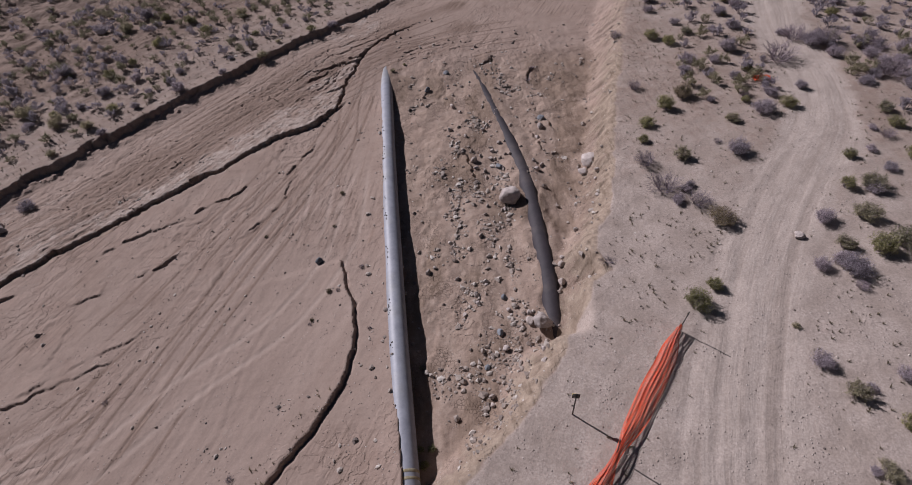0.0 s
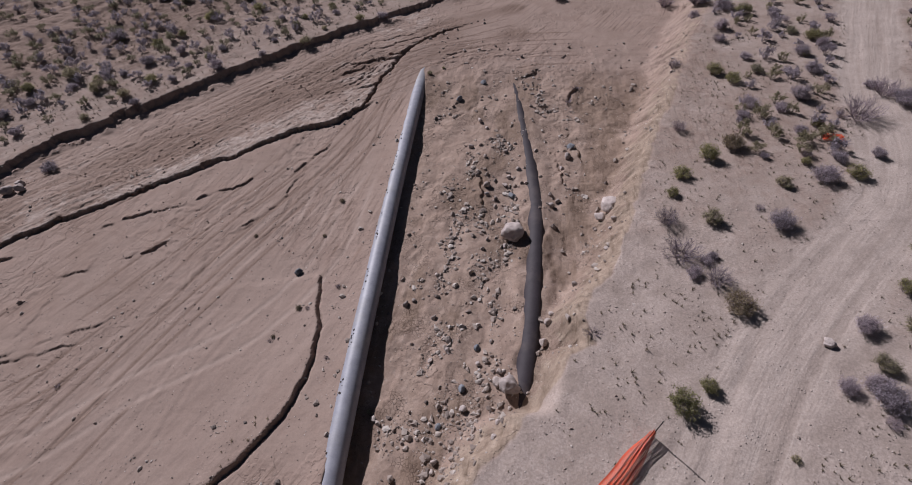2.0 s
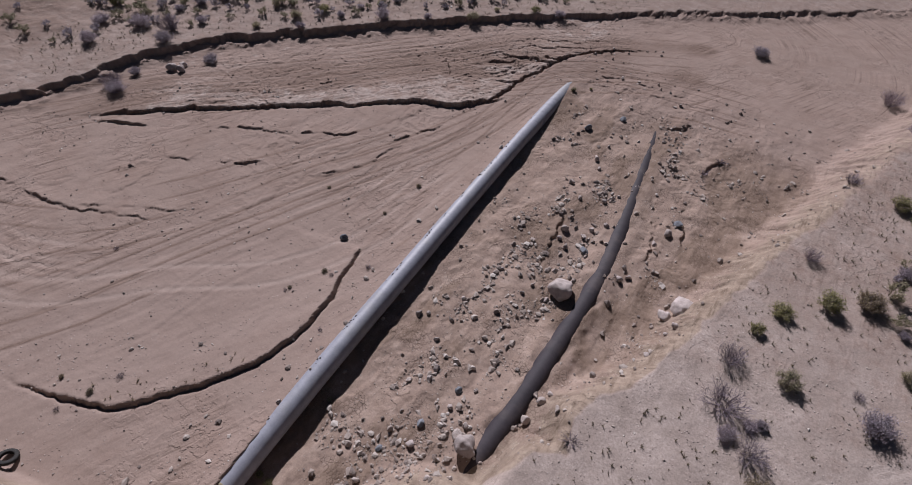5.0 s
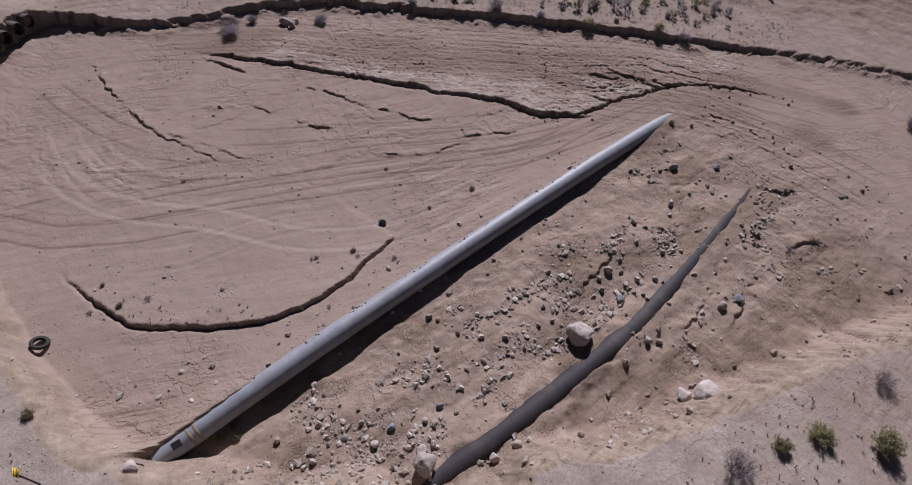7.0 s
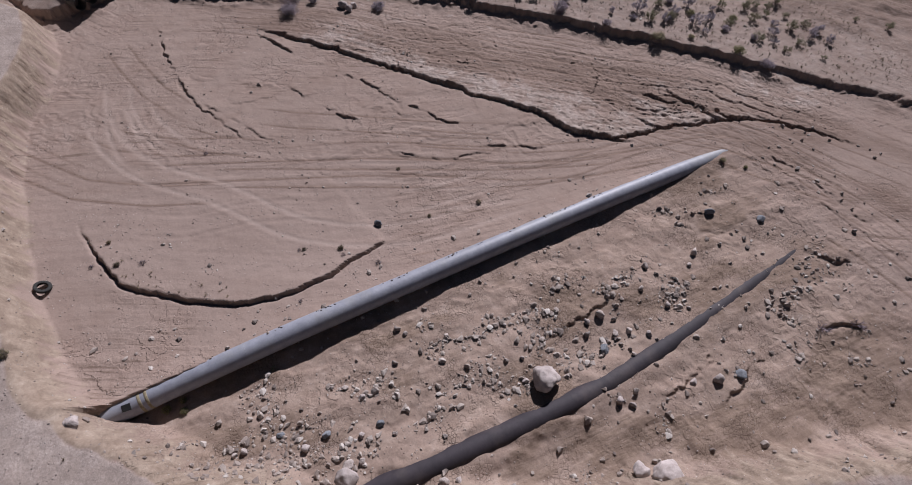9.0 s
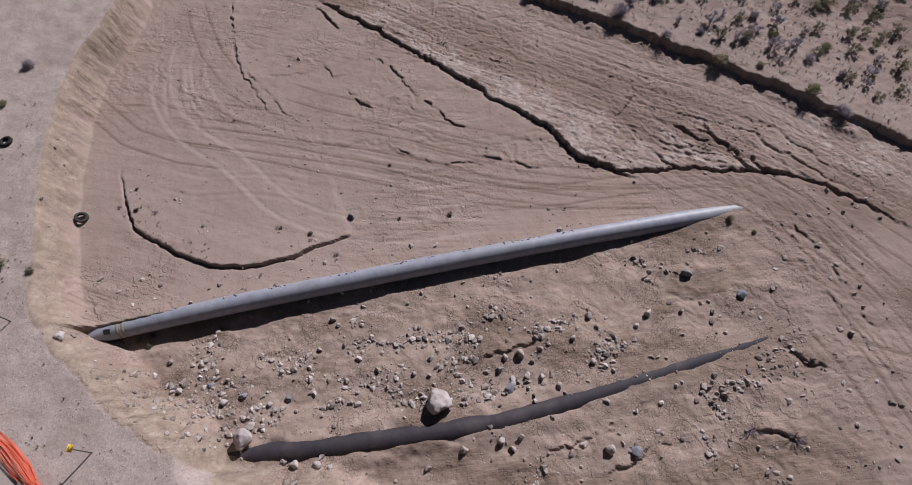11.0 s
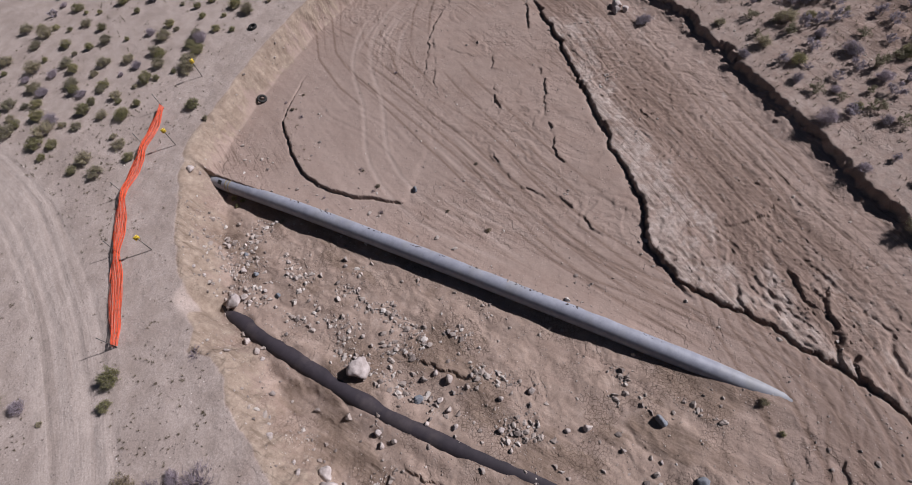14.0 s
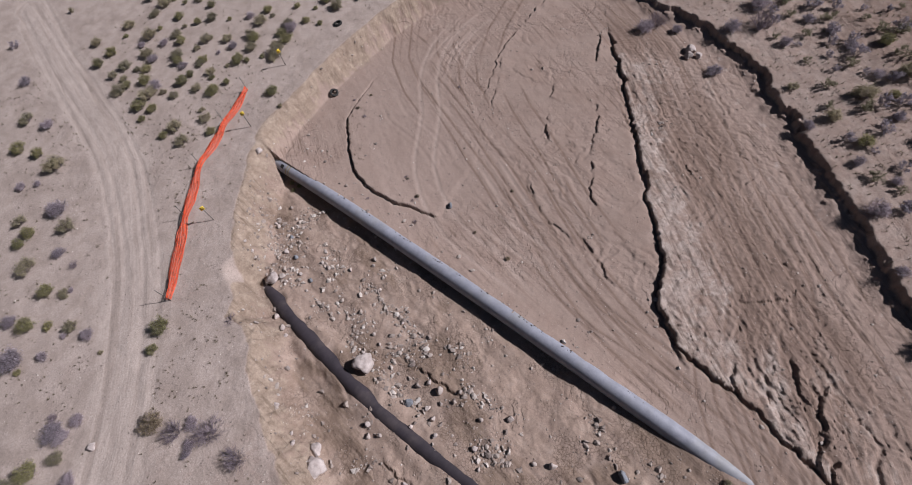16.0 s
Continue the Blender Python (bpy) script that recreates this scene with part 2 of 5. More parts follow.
    for pts, rise in SMALL_LEDGES:
        d, s, size = nearby(wx, wy, pts, 5)
        fade = smooth(0, 1.0, s) * smooth(size, size - 1.0, s) * (np.abs(d) < 4)
        z = z + rise * (1 + 0.6 * vnoise(s * 0.9, 0 * s + rise * 90, 57)) * (smooth(0.0, 0.1, d) * np.exp(-np.maximum(d, 0) / 0.8) - 0.45 * np.exp(-(((d + 0.04) / 0.09) ** 2))) * fade * smooth(-0.75, -0.1, vnoise(s * 1.3, 0 * s + rise * 55, 58))
    n = fbm(x * 0.55 + 0.35 * y, y * 0.4 - 0.3 * x, 63, 3) * 4
    plates = np.floor(n) + smooth(0.82, 1.0, n - np.floor(n)) - n
    z = z + 0.065 * np.clip(crust * 1.6, 0, 1) * plates + 0.012 * crust * fbm(x * 3, y * 3, 64, 2)
    # broken crust at the ledge's end
    patch = np.exp(-(((x + 12.2) / 2.6) ** 2 + ((y - 40.5) / 3.2) ** 2))
    n = fbm(x * 0.9 - y * 0.5, x * 0.35 + y * 0.3, 83, 3) * 3
    z = z + 0.1 * patch * (np.floor(n) + smooth(0.8, 1, n - np.floor(n)) - n)
    # rills and cracks that run with the flood over the shelf, deepest where it breaks off
    bend = 0.5 * rough + 0.09 * fbm(x * 1.3, y * 1.3, 311, 3)
    shelf = np.clip(smooth(0.2, 1.4, ledge_d) * (x < -4) * (y < 52), 0, 1)
    broken = np.exp(-(((x + 9.0) / 4.6) ** 2 + ((y - 42.0) / 5.5) ** 2)) * (ledge_d > -2.5) * smooth(0.5, 2.0, pipe_d)
    for k, (wide, long, deep, low) in enumerate(((0.75, 0.085, 0.06, 0.0), (1.5, 0.12, 0.02, 0.0), (0.42, 0.06, 0.08, -0.1))):
        n = np.abs(vnoise(lane_d * wide + bend, lane_s * long + 3.7 * k, 320 + k))
        on = smooth(low, low + 0.35, vnoise(lane_d * 0.35 * wide, lane_s * 0.16, 330 + k))
        z = z - smooth(0.2 * wide + 0.04, 0.03, n) * on * (0.35 * deep * shelf * smooth(0.05, 0.5, crust + 0.3) + 2.7 * deep * broken)
    # hairline scarps on the sand west of the pipe
    for k, (wide, long, lift) in enumerate(((0.5, 0.07, 0.034), (0.85, 0.1, 0.026))):
        n = vnoise(flow_d * wide + 0.8 * rough + 0.12 * fine, flow_s * long + 5.1 * k, 340 + k)
        on = smooth(0.1, 0.45, vnoise(flow_d * 0.3, flow_s * 0.2, 350 + k)) * west * (1 - shelf) * smooth(0.8, 2.5, flow_d)
        z = z + lift * on * (smooth(0.0, 0.09, n) * np.exp(-np.maximum(n, 0) / 0.5) - 0.7 * smooth(-0.22, 0, n) * (n < 0))
    # wheel tracks
    damp, lines, rims = 0.0 * x, 0.0 * x, 0.0 * x
    for k, line in enumerate(TRACKS):
        d, s, size = nearby(x, y, line, 4)
        fade = smooth(0, 3, s) * smooth(size, size - 3, s)
        for r, shift in enumerate((0.0, 1.0, -1.3, 2.2, -2.4)):
            a = np.abs(np.abs(d + shift + 0.35 * vnoise(s * 0.11, 0 * s, 7 * k + r)) - 0.78)
            on = fade * smooth(-0.35 + 0.12 * r, 0.5, vnoise(s * 0.13, 0 * s, 90 + 9 * k + r))
            z = z + on * ((0.021 if k < 8 else 0.012) * -np.exp(-((a / 0.13) ** 2)) + 0.008 * np.exp(-(((a - 0.26) / 0.1) ** 2)))
            if k < 8:
                lines = np.maximum(lines, on * np.exp(-((a / 0.14) ** 2)))
            elif r < 3:
                rims = np.maximum(rims, on * np.exp(-((a / 0.16) ** 2)))
        fade = fade * (0.6 + 0.4 * vnoise(s * 0.25, 0 * s, 90 + k))
        if k < 4:
            damp = np.maximum(damp, fade * np.exp(-((np.abs(d) / 1.7) ** 2)) * (0.8 + 0.4 * vnoise(d * 1.2, s * 0.15, 190 + k)))
    # the far bank and the slopes behind it
    bank_d, bank_s, _ = along(x + 0.12 * jag_x + 0.3 * fbm(x * 1.2, y * 1.2, 25, 3) + 0.3 * smooth(28, 36, y) + 0.5 * fbm(x * 0.5, y * 0.5, 5, 3), y + 0.12 * jag_y + 0.3 * fbm(x * 1.2, y * 1.2, 26, 3) - 0.3 * smooth(28, 36, y) + 0.5 * fbm(x * 0.5, y * 0.5, 6, 3), WEST_BANK)
    back = np.maximum(-bank_d, 0)
    up = smooth(0.0, 0.28, -bank_d)
    rise = 0.62 + 0.35 * smooth(28, 20, y) * smooth(0, 8, y) + 0.2 * smooth(28, 36, y) * smooth(58, 48, y) + 1.3 * np.exp(-(((x + 41.5) / 4) ** 2 + ((y - 1.5) / 3.5) ** 2)) + 0.3 * vnoise(bank_s * 0.13, 0 * x, 14) + 0.045 * np.minimum(back, 22) + 0.24 * np.maximum(back - 24, 0) * smooth(24, 60, back) + 0.1 * rough * smooth(2, 10, back) * (1 + 0.12 * np.minimum(back, 60))
    toe = (0.28 * smooth(1.6, 0.2, bank_d) * (0.6 + 0.6 * rough) + 0.12 * smooth(1.1, 0.1, bank_d) * smooth(0.05, 0.35, fbm(x * 1.6, y * 1.6, 29, 3))) * (1 - up)
    z = z * (1 - up) + toe + up * (rise + 0.03 * fine)
    # the near terrace
    worn = 0.35 * (0.35 + 0.65 * smooth(-9, -3, x))
    edge_d, edge_s, _ = along(x + worn * fbm(x * 0.9, y * 0.9, 15, 3), y + worn * fbm(x * 0.6, y * 0.6, 16, 2), TERRACE_EDGE)
    lie = 0.55 + 1.1 * smooth(24, 44, y) - 0.95 * smooth(-3.5, -8, x)
    slope = smooth(-1.45 - lie, 0.1, edge_d + 0.12 * rough)
    face = np.clip(slope, 0, 1)
    top = 2.4 + 0.02 * np.clip(edge_d, 0, 14) + 0.06 * rough + 0.012 * fine + 0.12 * np.maximum(edge_d - 45, 0)
    gully = (0.34 * fbm(edge_s * 1.1, edge_d * 0.3, 27, 3) * (0.1 + 0.9 * smooth(-9, -3, x)) + 0.16 * fbm(x * 2.2, y * 2.2, 28, 3) + 0.42 * fbm(x * 1.7, y * 2.6, 30, 3) * smooth(-3, -7, x)) * face * (1 - face) * 4
    z = z * (1 - face) + face * top + gully * (bank_d > 3) * (0.55 + 0.45 * smooth(-9, -3, x))
    # sand banked up along the dark pipe
    lie_at = np.interp(y, *zip(*DARK_HEIGHTS))
    show = np.interp(y, *zip(*DARK_SHOWS)) + 0.16 * fbm(x * 1.4, y * 0.9, 43, 3)
    bed = lie_at + np.sqrt(np.maximum(DARK_R**2 - np.clip(show, 0, 0.54) ** 2, 0)) + 0.1 * np.maximum(-show, 0)
    near = np.exp(-((dark_d / 1.15) ** 4)) * smooth(8.6, 10, y) * smooth(41.5, 39, y)
    z = z + (np.minimum(bed, z + 0.6) - z) * near
    # the braided dirt road
    d, s, _ = along(x, y, ROAD)
    on = (edge_d > 0.5) * 1.0
    road_d, road_s = d + 0.25 * vnoise(s * 0.12, 0 * s, 7), s
    road = smooth(2.8, 1.5, np.abs(d) + 0.6 * rough) * on
    z = z - road * 0.04
    for shift in (-0.9, 0.75, 1.5, -1.6):
        a = d - shift + 0.4 * vnoise(s * 0.07, 0 * s, int(shift * 10))
        z = z - on * 0.03 * np.exp(-((a / 0.22) ** 2))
    # soils
    terrace = smooth(0.0, 0.25, edge_d + 0.12 * rough * smooth(-4, -8, x))
    tan = np.clip(smooth(-1.7 - lie, -0.2, edge_d + 0.8 * rough + 0.6 * fine) * (1 - terrace), 0, 1) * (1 - 0.5 * smooth(30, 40, y)) * (0.85 + 0.15 * smooth(-9, -3, x))
    pale = np.clip(crust * 1.2 + patch * 0.5, 0, 1) * (1 - 0.8 * damp) * (1 - up)
    silt = np.clip(lines * 0.8 * (1 - up) + 0.8 * (1 - west) * smooth(48, 36, y) * smooth(0.12, 0.52, fbm(x * 0.45, y * 0.25, 88, 5) + 0.22 + 0.25 * np.exp(np.minimum(pipe_d, 0) / 1.6)) * (1 - face) + 0.0 * x, 0, 1) * (1 - terrace)
    hill = 0.3 + 0.5 * smooth(3, 16, back + 4 * rough)
    terrace = np.maximum(terrace, 0.55 * up * (1 - hill))
    silt = np.maximum(silt, up * hill)
    brown = np.clip(0.5 * smooth(12, 34, y + 0.35 * x) + 0.25 * rough, 0, 0.6) * terrace * (1 - road)
    silt = np.maximum(silt, 0.8 * brown * (up < 0.5))
    terrace = terrace * (1 - brown * (up < 0.5))
    calm = west * smooth(9, 3, np.abs(flow_d + 0.5)) * smooth(22, 12, y) * smooth(-22, -15, x)
    mine = (pipe_d > 0) | (y > 42 + 2 * rough + fine)
    flow = np.stack([np.where(mine, flow_d, x), np.where(mine, flow_s, 2 * y) * 0.06, calm], 1)
    mud = (1 - west) * smooth(44, 36, y) * (1 - face)
    return z, terrace, tan, pale, silt, np.stack([road_d, road_s * 0.04, road], 1), flow, np.stack([mud, rims * (1 - up), damp * (1 - up) * (1 - terrace)], 1)


SHEET = {}


def heights(x, y):
    """The built sheet's heights at places, between its points."""
    gx, gy, z = SHEET["x"], SHEET["y"], SHEET["z"]
    i, j = np.clip(np.searchsorted(gx, x) - 1, 0, len(gx) - 2), np.clip(np.searchsorted(gy, y) - 1, 0, len(gy) - 2)
    u, v = (x - gx[i]) / (gx[i + 1] - gx[i]), (y - gy[j]) / (gy[j + 1] - gy[j])
    return (z[j, i] * (1 - u) + z[j, i + 1] * u) * (1 - v) + (z[j + 1, i] * (1 - u) + z[j + 1, i + 1] * u) * v


def ground_z(x, y):
    return float(heights(np.array([float(x)]), np.array([float(y)]))[0])


# ---- materials ----
def material(name):
    m = bpy.data.materials.new(name)
    m.use_nodes = True
    t = m.node_tree
    return m, t, t.nodes["Principled BSDF"]


def node(t, kind, inputs=(), **props):
    n = t.nodes.new(kind)
    for key, value in props.items():
        if key == "blend_type":
            n.blend_type = value
        elif key == "data_type":
            n.data_type = value
        elif key == "operation":
            n.operation = value
        elif key == "attribute_name":
            n.attribute_name = value
        elif key == "feature":
            n.feature = value
        elif key == "use_clamp":
            n.use_clamp = value
    for key, value in inputs:
        if isinstance(value, bpy.types.NodeSocket):
            t.links.new(value, n.inputs[key])
        else:
            n.inputs[key].default_value = value
    return n


def place(t):
    return t.nodes.new("ShaderNodeTexCoord").outputs["Object"]


def grain(t, scale, detail=4.0, rough=0.6, vector=None):
    return node(t, "ShaderNodeTexNoise", [("Vector", vector or place(t)), ("Scale", scale), ("Detail", detail), ("Roughness", rough)]).outputs[0]


def ramp(t, fac, stops):
    r = t.nodes.new("ShaderNodeValToRGB")
    t.links.new(fac, r.inputs[0])
    while len(r.color_ramp.elements) < len(stops):
        r.color_ramp.elements.new(0.5)
    for e, (pos, col) in zip(r.color_ramp.elements, stops):
        e.position, e.color = pos, (*col, 1)
    return r.outputs[0]


def mix(t, fac, a, b, blend="MIX"):
    n = node(t, "ShaderNodeMix", data_type="RGBA", blend_type=blend)
    for sock, value in ((n.inputs[0], fac), (n.inputs[6], a), (n.inputs[7], b)):
        if isinstance(value, bpy.types.NodeSocket):
            t.links.new(value, sock)
        else:
            sock.default_value = value if sock == n.inputs[0] else (*value, 1)
    return n.outputs[2]


def math_node(t, op, a, b=0.0, clamp=False):
    return node(t, "ShaderNodeMath", [(0, a), (1, b)], operation=op, use_clamp=clamp).outputs[0]


def bump(t, shader, height, strength, distance):
    n = node(t, "ShaderNodeBump", [("Height", height), ("Strength", strength), ("Distance", distance)])
    t.links.new(n.outputs[0], shader.inputs["Normal"])


def ground_material():
    m, t, sh = material("desert_ground")
    soils = node(t, "ShaderNodeAttribute", attribute_name="soils")
    road_v = node(t, "ShaderNodeAttribute", attribute_name="road").outputs["Vector"]
    road = node(t, "ShaderNodeSeparateXYZ", [(0, road_v)]).outputs[2]
    flow = node(t, "ShaderNodeAttribute", attribute_name="flow").outputs["Vector"]
    more = node(t, "ShaderNodeSeparateXYZ", [(0, node(t, "ShaderNodeAttribute", attribute_name="mud").outputs["Vector"])])
    mud, rims, damp = more.outputs[0], more.outputs[1], more.outputs[2]
    calm = node(t, "ShaderNodeSeparateXYZ", [(0, flow)]).outputs[2]
    sep = node(t, "ShaderNodeSeparateColor", [(0, soils.outputs["Color"])])
    big, mid, tiny = grain(t, 0.35, 5), grain(t, 1.6, 8, 0.72), grain(t, 11, 5, 0.8)
    blotch = grain(t, 0.8, 9, 0.68)
    streak, thin = grain(t, 1.5, 6, 0.6, flow), grain(t, 4.2, 5, 0.65, flow)

    def crisp(amount, texture, sharp, gain=1.0):
        """A share of soil whose border follows the texture."""
        v = math_node(t, "ADD", math_node(t, "MULTIPLY", amount, gain), math_node(t, "MULTIPLY", math_node(t, "SUBTRACT", texture, 0.5), 1.6))
        return node(t, "ShaderNodeMapRange", [("Value", v), ("From Min", 0.5 - sharp), ("From Max", 0.5 + sharp)]).outputs[0]

    lanes = ramp(t, grain(t, 0.17, 4, 0.6), [(0.46, (0.08, 0.08, 0.08)), (0.58, (1, 1, 1))])
    sand = ramp(t, streak, [(0.3, (0.225, 0.163, 0.138)), (0.5, (0.285, 0.212, 0.18)), (0.7, (0.355, 0.272, 0.234))])
    sand = mix(t, math_node(t, "MULTIPLY", lanes, 0.8), (0.29, 0.22, 0.187), sand)
    sand = mix(t, ramp(t, mid, [(0.38, (0.15, 0.15, 0.15)), (0.62, (0.85, 0.85, 0.85))]), sand, (0.31, 0.238, 0.203))
    sand = mix(t, ramp(t, blotch, [(0.5, (0, 0, 0)), (0.62, (0.55, 0.55, 0.55))]), sand, (0.25, 0.18, 0.15))
    sand = mix(t, ramp(t, big, [(0.45, (0, 0, 0)), (0.7, (0.5, 0.5, 0.5))]), sand, (0.245, 0.178, 0.146))
    sand = mix(t, math_node(t, "MULTIPLY", calm, 0.7), sand, ramp(t, streak, [(0.3, (0.275, 0.208, 0.178)), (0.7, (0.345, 0.268, 0.232))]))
    bed = ramp(t, mid, [(0.3, (0.23, 0.168, 0.132)), (0.5, (0.325, 0.246, 0.2)), (0.7, (0.415, 0.328, 0.277))])
    bed = mix(t, ramp(t, streak, [(0.35, (0.6, 0.6, 0.6)), (0.6, (0, 0, 0))]), bed, (0.285, 0.207, 0.17))
    sand = mix(t, math_node(t, "MULTIPLY", mud, 0.8), sand, bed)
    gravel = ramp(t, tiny, [(0.25, (0.27, 0.22, 0.196)), (0.5, (0.37, 0.307, 0.276)), (0.8, (0.47, 0.4, 0.364))])
    gravel = mix(t, ramp(t, mid, [(0.42, (0, 0, 0)), (0.62, (0.8, 0.8, 0.8))]), gravel, (0.42, 0.35, 0.313))
    gravel = mix(t, ramp(t, blotch, [(0.46, (0, 0, 0)), (0.62, (0.6, 0.6, 0.6))]), gravel, (0.265, 0.213, 0.184))
    gravel = mix(t, ramp(t, big, [(0.42, (0, 0, 0)), (0.68, (0.6, 0.6, 0.6))]), gravel, (0.275, 0.222, 0.194))
    tan = ramp(t, mid, [(0.3, (0.175, 0.13, 0.099)), (0.5, (0.262, 0.203, 0.16)), (0.7, (0.35, 0.283, 0.226))])
    pale = ramp(t, mid, [(0.32, (0.25, 0.193, 0.166)), (0.5, (0.335, 0.272, 0.24)), (0.65, (0.43, 0.365, 0.328))])
    silt = ramp(t, thin, [(0.3, (0.125, 0.085, 0.068)), (0.5, (0.195, 0.138, 0.112)), (0.7, (0.27, 0.2, 0.164))])
    silt = mix(t, math_node(t, "MULTIPLY", mud, 0.8), silt, ramp(t, mid, [(0.3, (0.175, 0.125, 0.095)), (0.7, (0.29, 0.217, 0.17))]))
    col = mix(t, crisp(soils.outputs["Alpha"], thin, 0.32), sand, silt)
    col = mix(t, math_node(t, "MULTIPLY", crisp(sep.outputs[2], blotch, 0.1, 0.62), 0.85), col, pale)
    col = mix(t, math_node(t, "MULTIPLY", crisp(damp, thin, 0.25, 1.15), 0.9), col, silt)
    col = mix(t, math_node(t, "MULTIPLY", rims, 0.5), col, (0.4, 0.32, 0.28))
    col = mix(t, crisp(sep.outputs[1], mid, 0.25), col, tan)
    col = mix(t, crisp(sep.outputs[0], mid, 0.3), col, gravel)
    ruts = grain(t, 1.7, 5, 0.62, road_v)
    lane = ramp(t, ruts, [(0.36, (0.33, 0.272, 0.24)), (0.46, (0.42, 0.354, 0.318)), (0.52, (0.47, 0.4, 0.362)), (0.6, (0.41, 0.344, 0.308))])
    col = mix(t, math_node(t, "MULTIPLY", crisp(road, mid, 0.35), 0.5), col, lane)
    cells = node(t, "ShaderNodeTexVoronoi", [("Vector", place(t)), ("Scale", 5.2), ("Randomness", 1.0)], feature="F1")
    dots = ramp(t, cells.outputs["Distance"], [(0.13, (1, 1, 1)), (0.22, (0, 0, 0))])
    some = ramp(t, grain(t, 0.9, 4), [(0.48, (0, 0, 0)), (0.6, (1, 1, 1))])
    tone = ramp(t, node(t, "ShaderNodeSeparateColor", [(0, cells.outputs["Color"])]).outputs[0], [(0.3, (0.1, 0.078, 0.068)), (0.75, (0.5, 0.44, 0.41))])
    spots = math_node(t, "MULTIPLY", dots, some)
    col = mix(t, math_node(t, "MULTIPLY", spots, 0.65), col, tone)
    # mud that dried and cracked
    plates = node(t, "ShaderNodeTexVoronoi", [("Vector", place(t)), ("Scale", 5.4), ("Randomness", 0.9)], feature="DISTANCE_TO_EDGE")
    gap = ramp(t, plates.outputs["Distance"], [(0.02, (1, 1, 1)), (0.07, (0, 0, 0))])
    dry = ramp(t, grain(t, 0.28, 3), [(0.5, (0, 0, 0)), (0.56, (1, 1, 1))])
    gap = math_node(t, "MULTIPLY", math_node(t, "MULTIPLY", gap, dry), mud)
    col = mix(t, math_node(t, "MULTIPLY", gap, 0.55), col, (0.13, 0.09, 0.07))
    wet = math_node(t, "MULTIPLY", math_node(t, "SUBTRACT", 1.0, math_node(t, "ADD", mud, sep.outputs[0], True)), math_node(t, "MULTIPLY", math_node(t, "MAXIMUM", lanes, math_node(t, "MULTIPLY", sep.outputs[2], 1.5, True)), math_node(t, "SUBTRACT", 1.0, calm)))
    col = mix(t, wet, col, ramp(t, thin, [(0.38, (0.68, 0.66, 0.64)), (0.46, (1, 1, 1)), (0.66, (1.13, 1.13, 1.13))]), "MULTIPLY")
    col = mix(t, math_node(t, "ADD", math_node(t, "MULTIPLY", math_node(t, "MAXIMUM", sep.outputs[0], math_node(t, "MAXIMUM", sep.outputs[2], mud)), 0.16), 0.2), col, ramp(t, tiny, [(0.36, (0.62, 0.61, 0.6)), (0.64, (1.33, 1.33, 1.33))]), "MULTIPLY")
    t.links.new(col, sh.inputs["Base Color"])
    sh.inputs["Roughness"].default_value = 0.95
    sh.inputs["Specular IOR Level"].default_value = 0.12
    h = math_node(t, "ADD", math_node(t, "MULTIPLY", grain(t, 1.3, 3, 0.5), 0.6), math_node(t, "MULTIPLY", spots, 0.3))
    h = math_node(t, "ADD", h, math_node(t, "MULTIPLY", grain(t, 6.0, 5, 0.7), math_node(t, "ADD", math_node(t, "MULTIPLY", math_node(t, "MAXIMUM", sep.outputs[0], sep.outputs[2]), 0.14), 0.08)))
    h = math_node(t, "SUBTRACT", h, math_node(t, "MULTIPLY", gap, 0.2))
    h = math_node(t, "ADD", h, math_node(t, "MULTIPLY", math_node(t, "MULTIPLY", ruts, road), 0.5))
    h = math_node(t, "ADD", h, math_node(t, "MULTIPLY", math_node(t, "MULTIPLY", thin, math_node(t, "MAXIMUM", soils.outputs["Alpha"], sep.outputs[2])), 0.6))
    loose = math_node(t, "SUBTRACT", 1.0, math_node(t, "MULTIPLY", sep.outputs[0], 0.85), True)
    where = ramp(t, grain(t, 0.16, 3, 0.5), [(0.45, (0.06, 0.06, 0.06)), (0.6, (1, 1, 1))])
    loose = math_node(t, "MULTIPLY", math_node(t, "MULTIPLY", loose, where), math_node(t, "SUBTRACT", 1.0, math_node(t, "MULTIPLY", calm, 0.85)))
    for wave, lift in ((math_node(t, "MULTIPLY", grain(t, 0.45, 3.5, 0.5, flow), 9.0), 0.09), (math_node(t, "MULTIPLY", grain(t, 0.3, 7, 0.62), 9.0), 0.4)):
        part_up = math_node(t, "FRACT", wave)
        edge = node(t, "ShaderNodeMapRange", [("Value", part_up), ("From Min", 0.8), ("From Max", 1.0)]).outputs[0]
        shelf = math_node(t, "SUBTRACT", math_node(t, "ADD", math_node(t, "FLOOR", wave), edge), wave)
        h = math_node(t, "ADD", h, math_node(t, "MULTIPLY", math_node(t, "MULTIPLY", shelf, loose), lift))
    bump(t, sh, h, 0.9, 0.12)
    return m


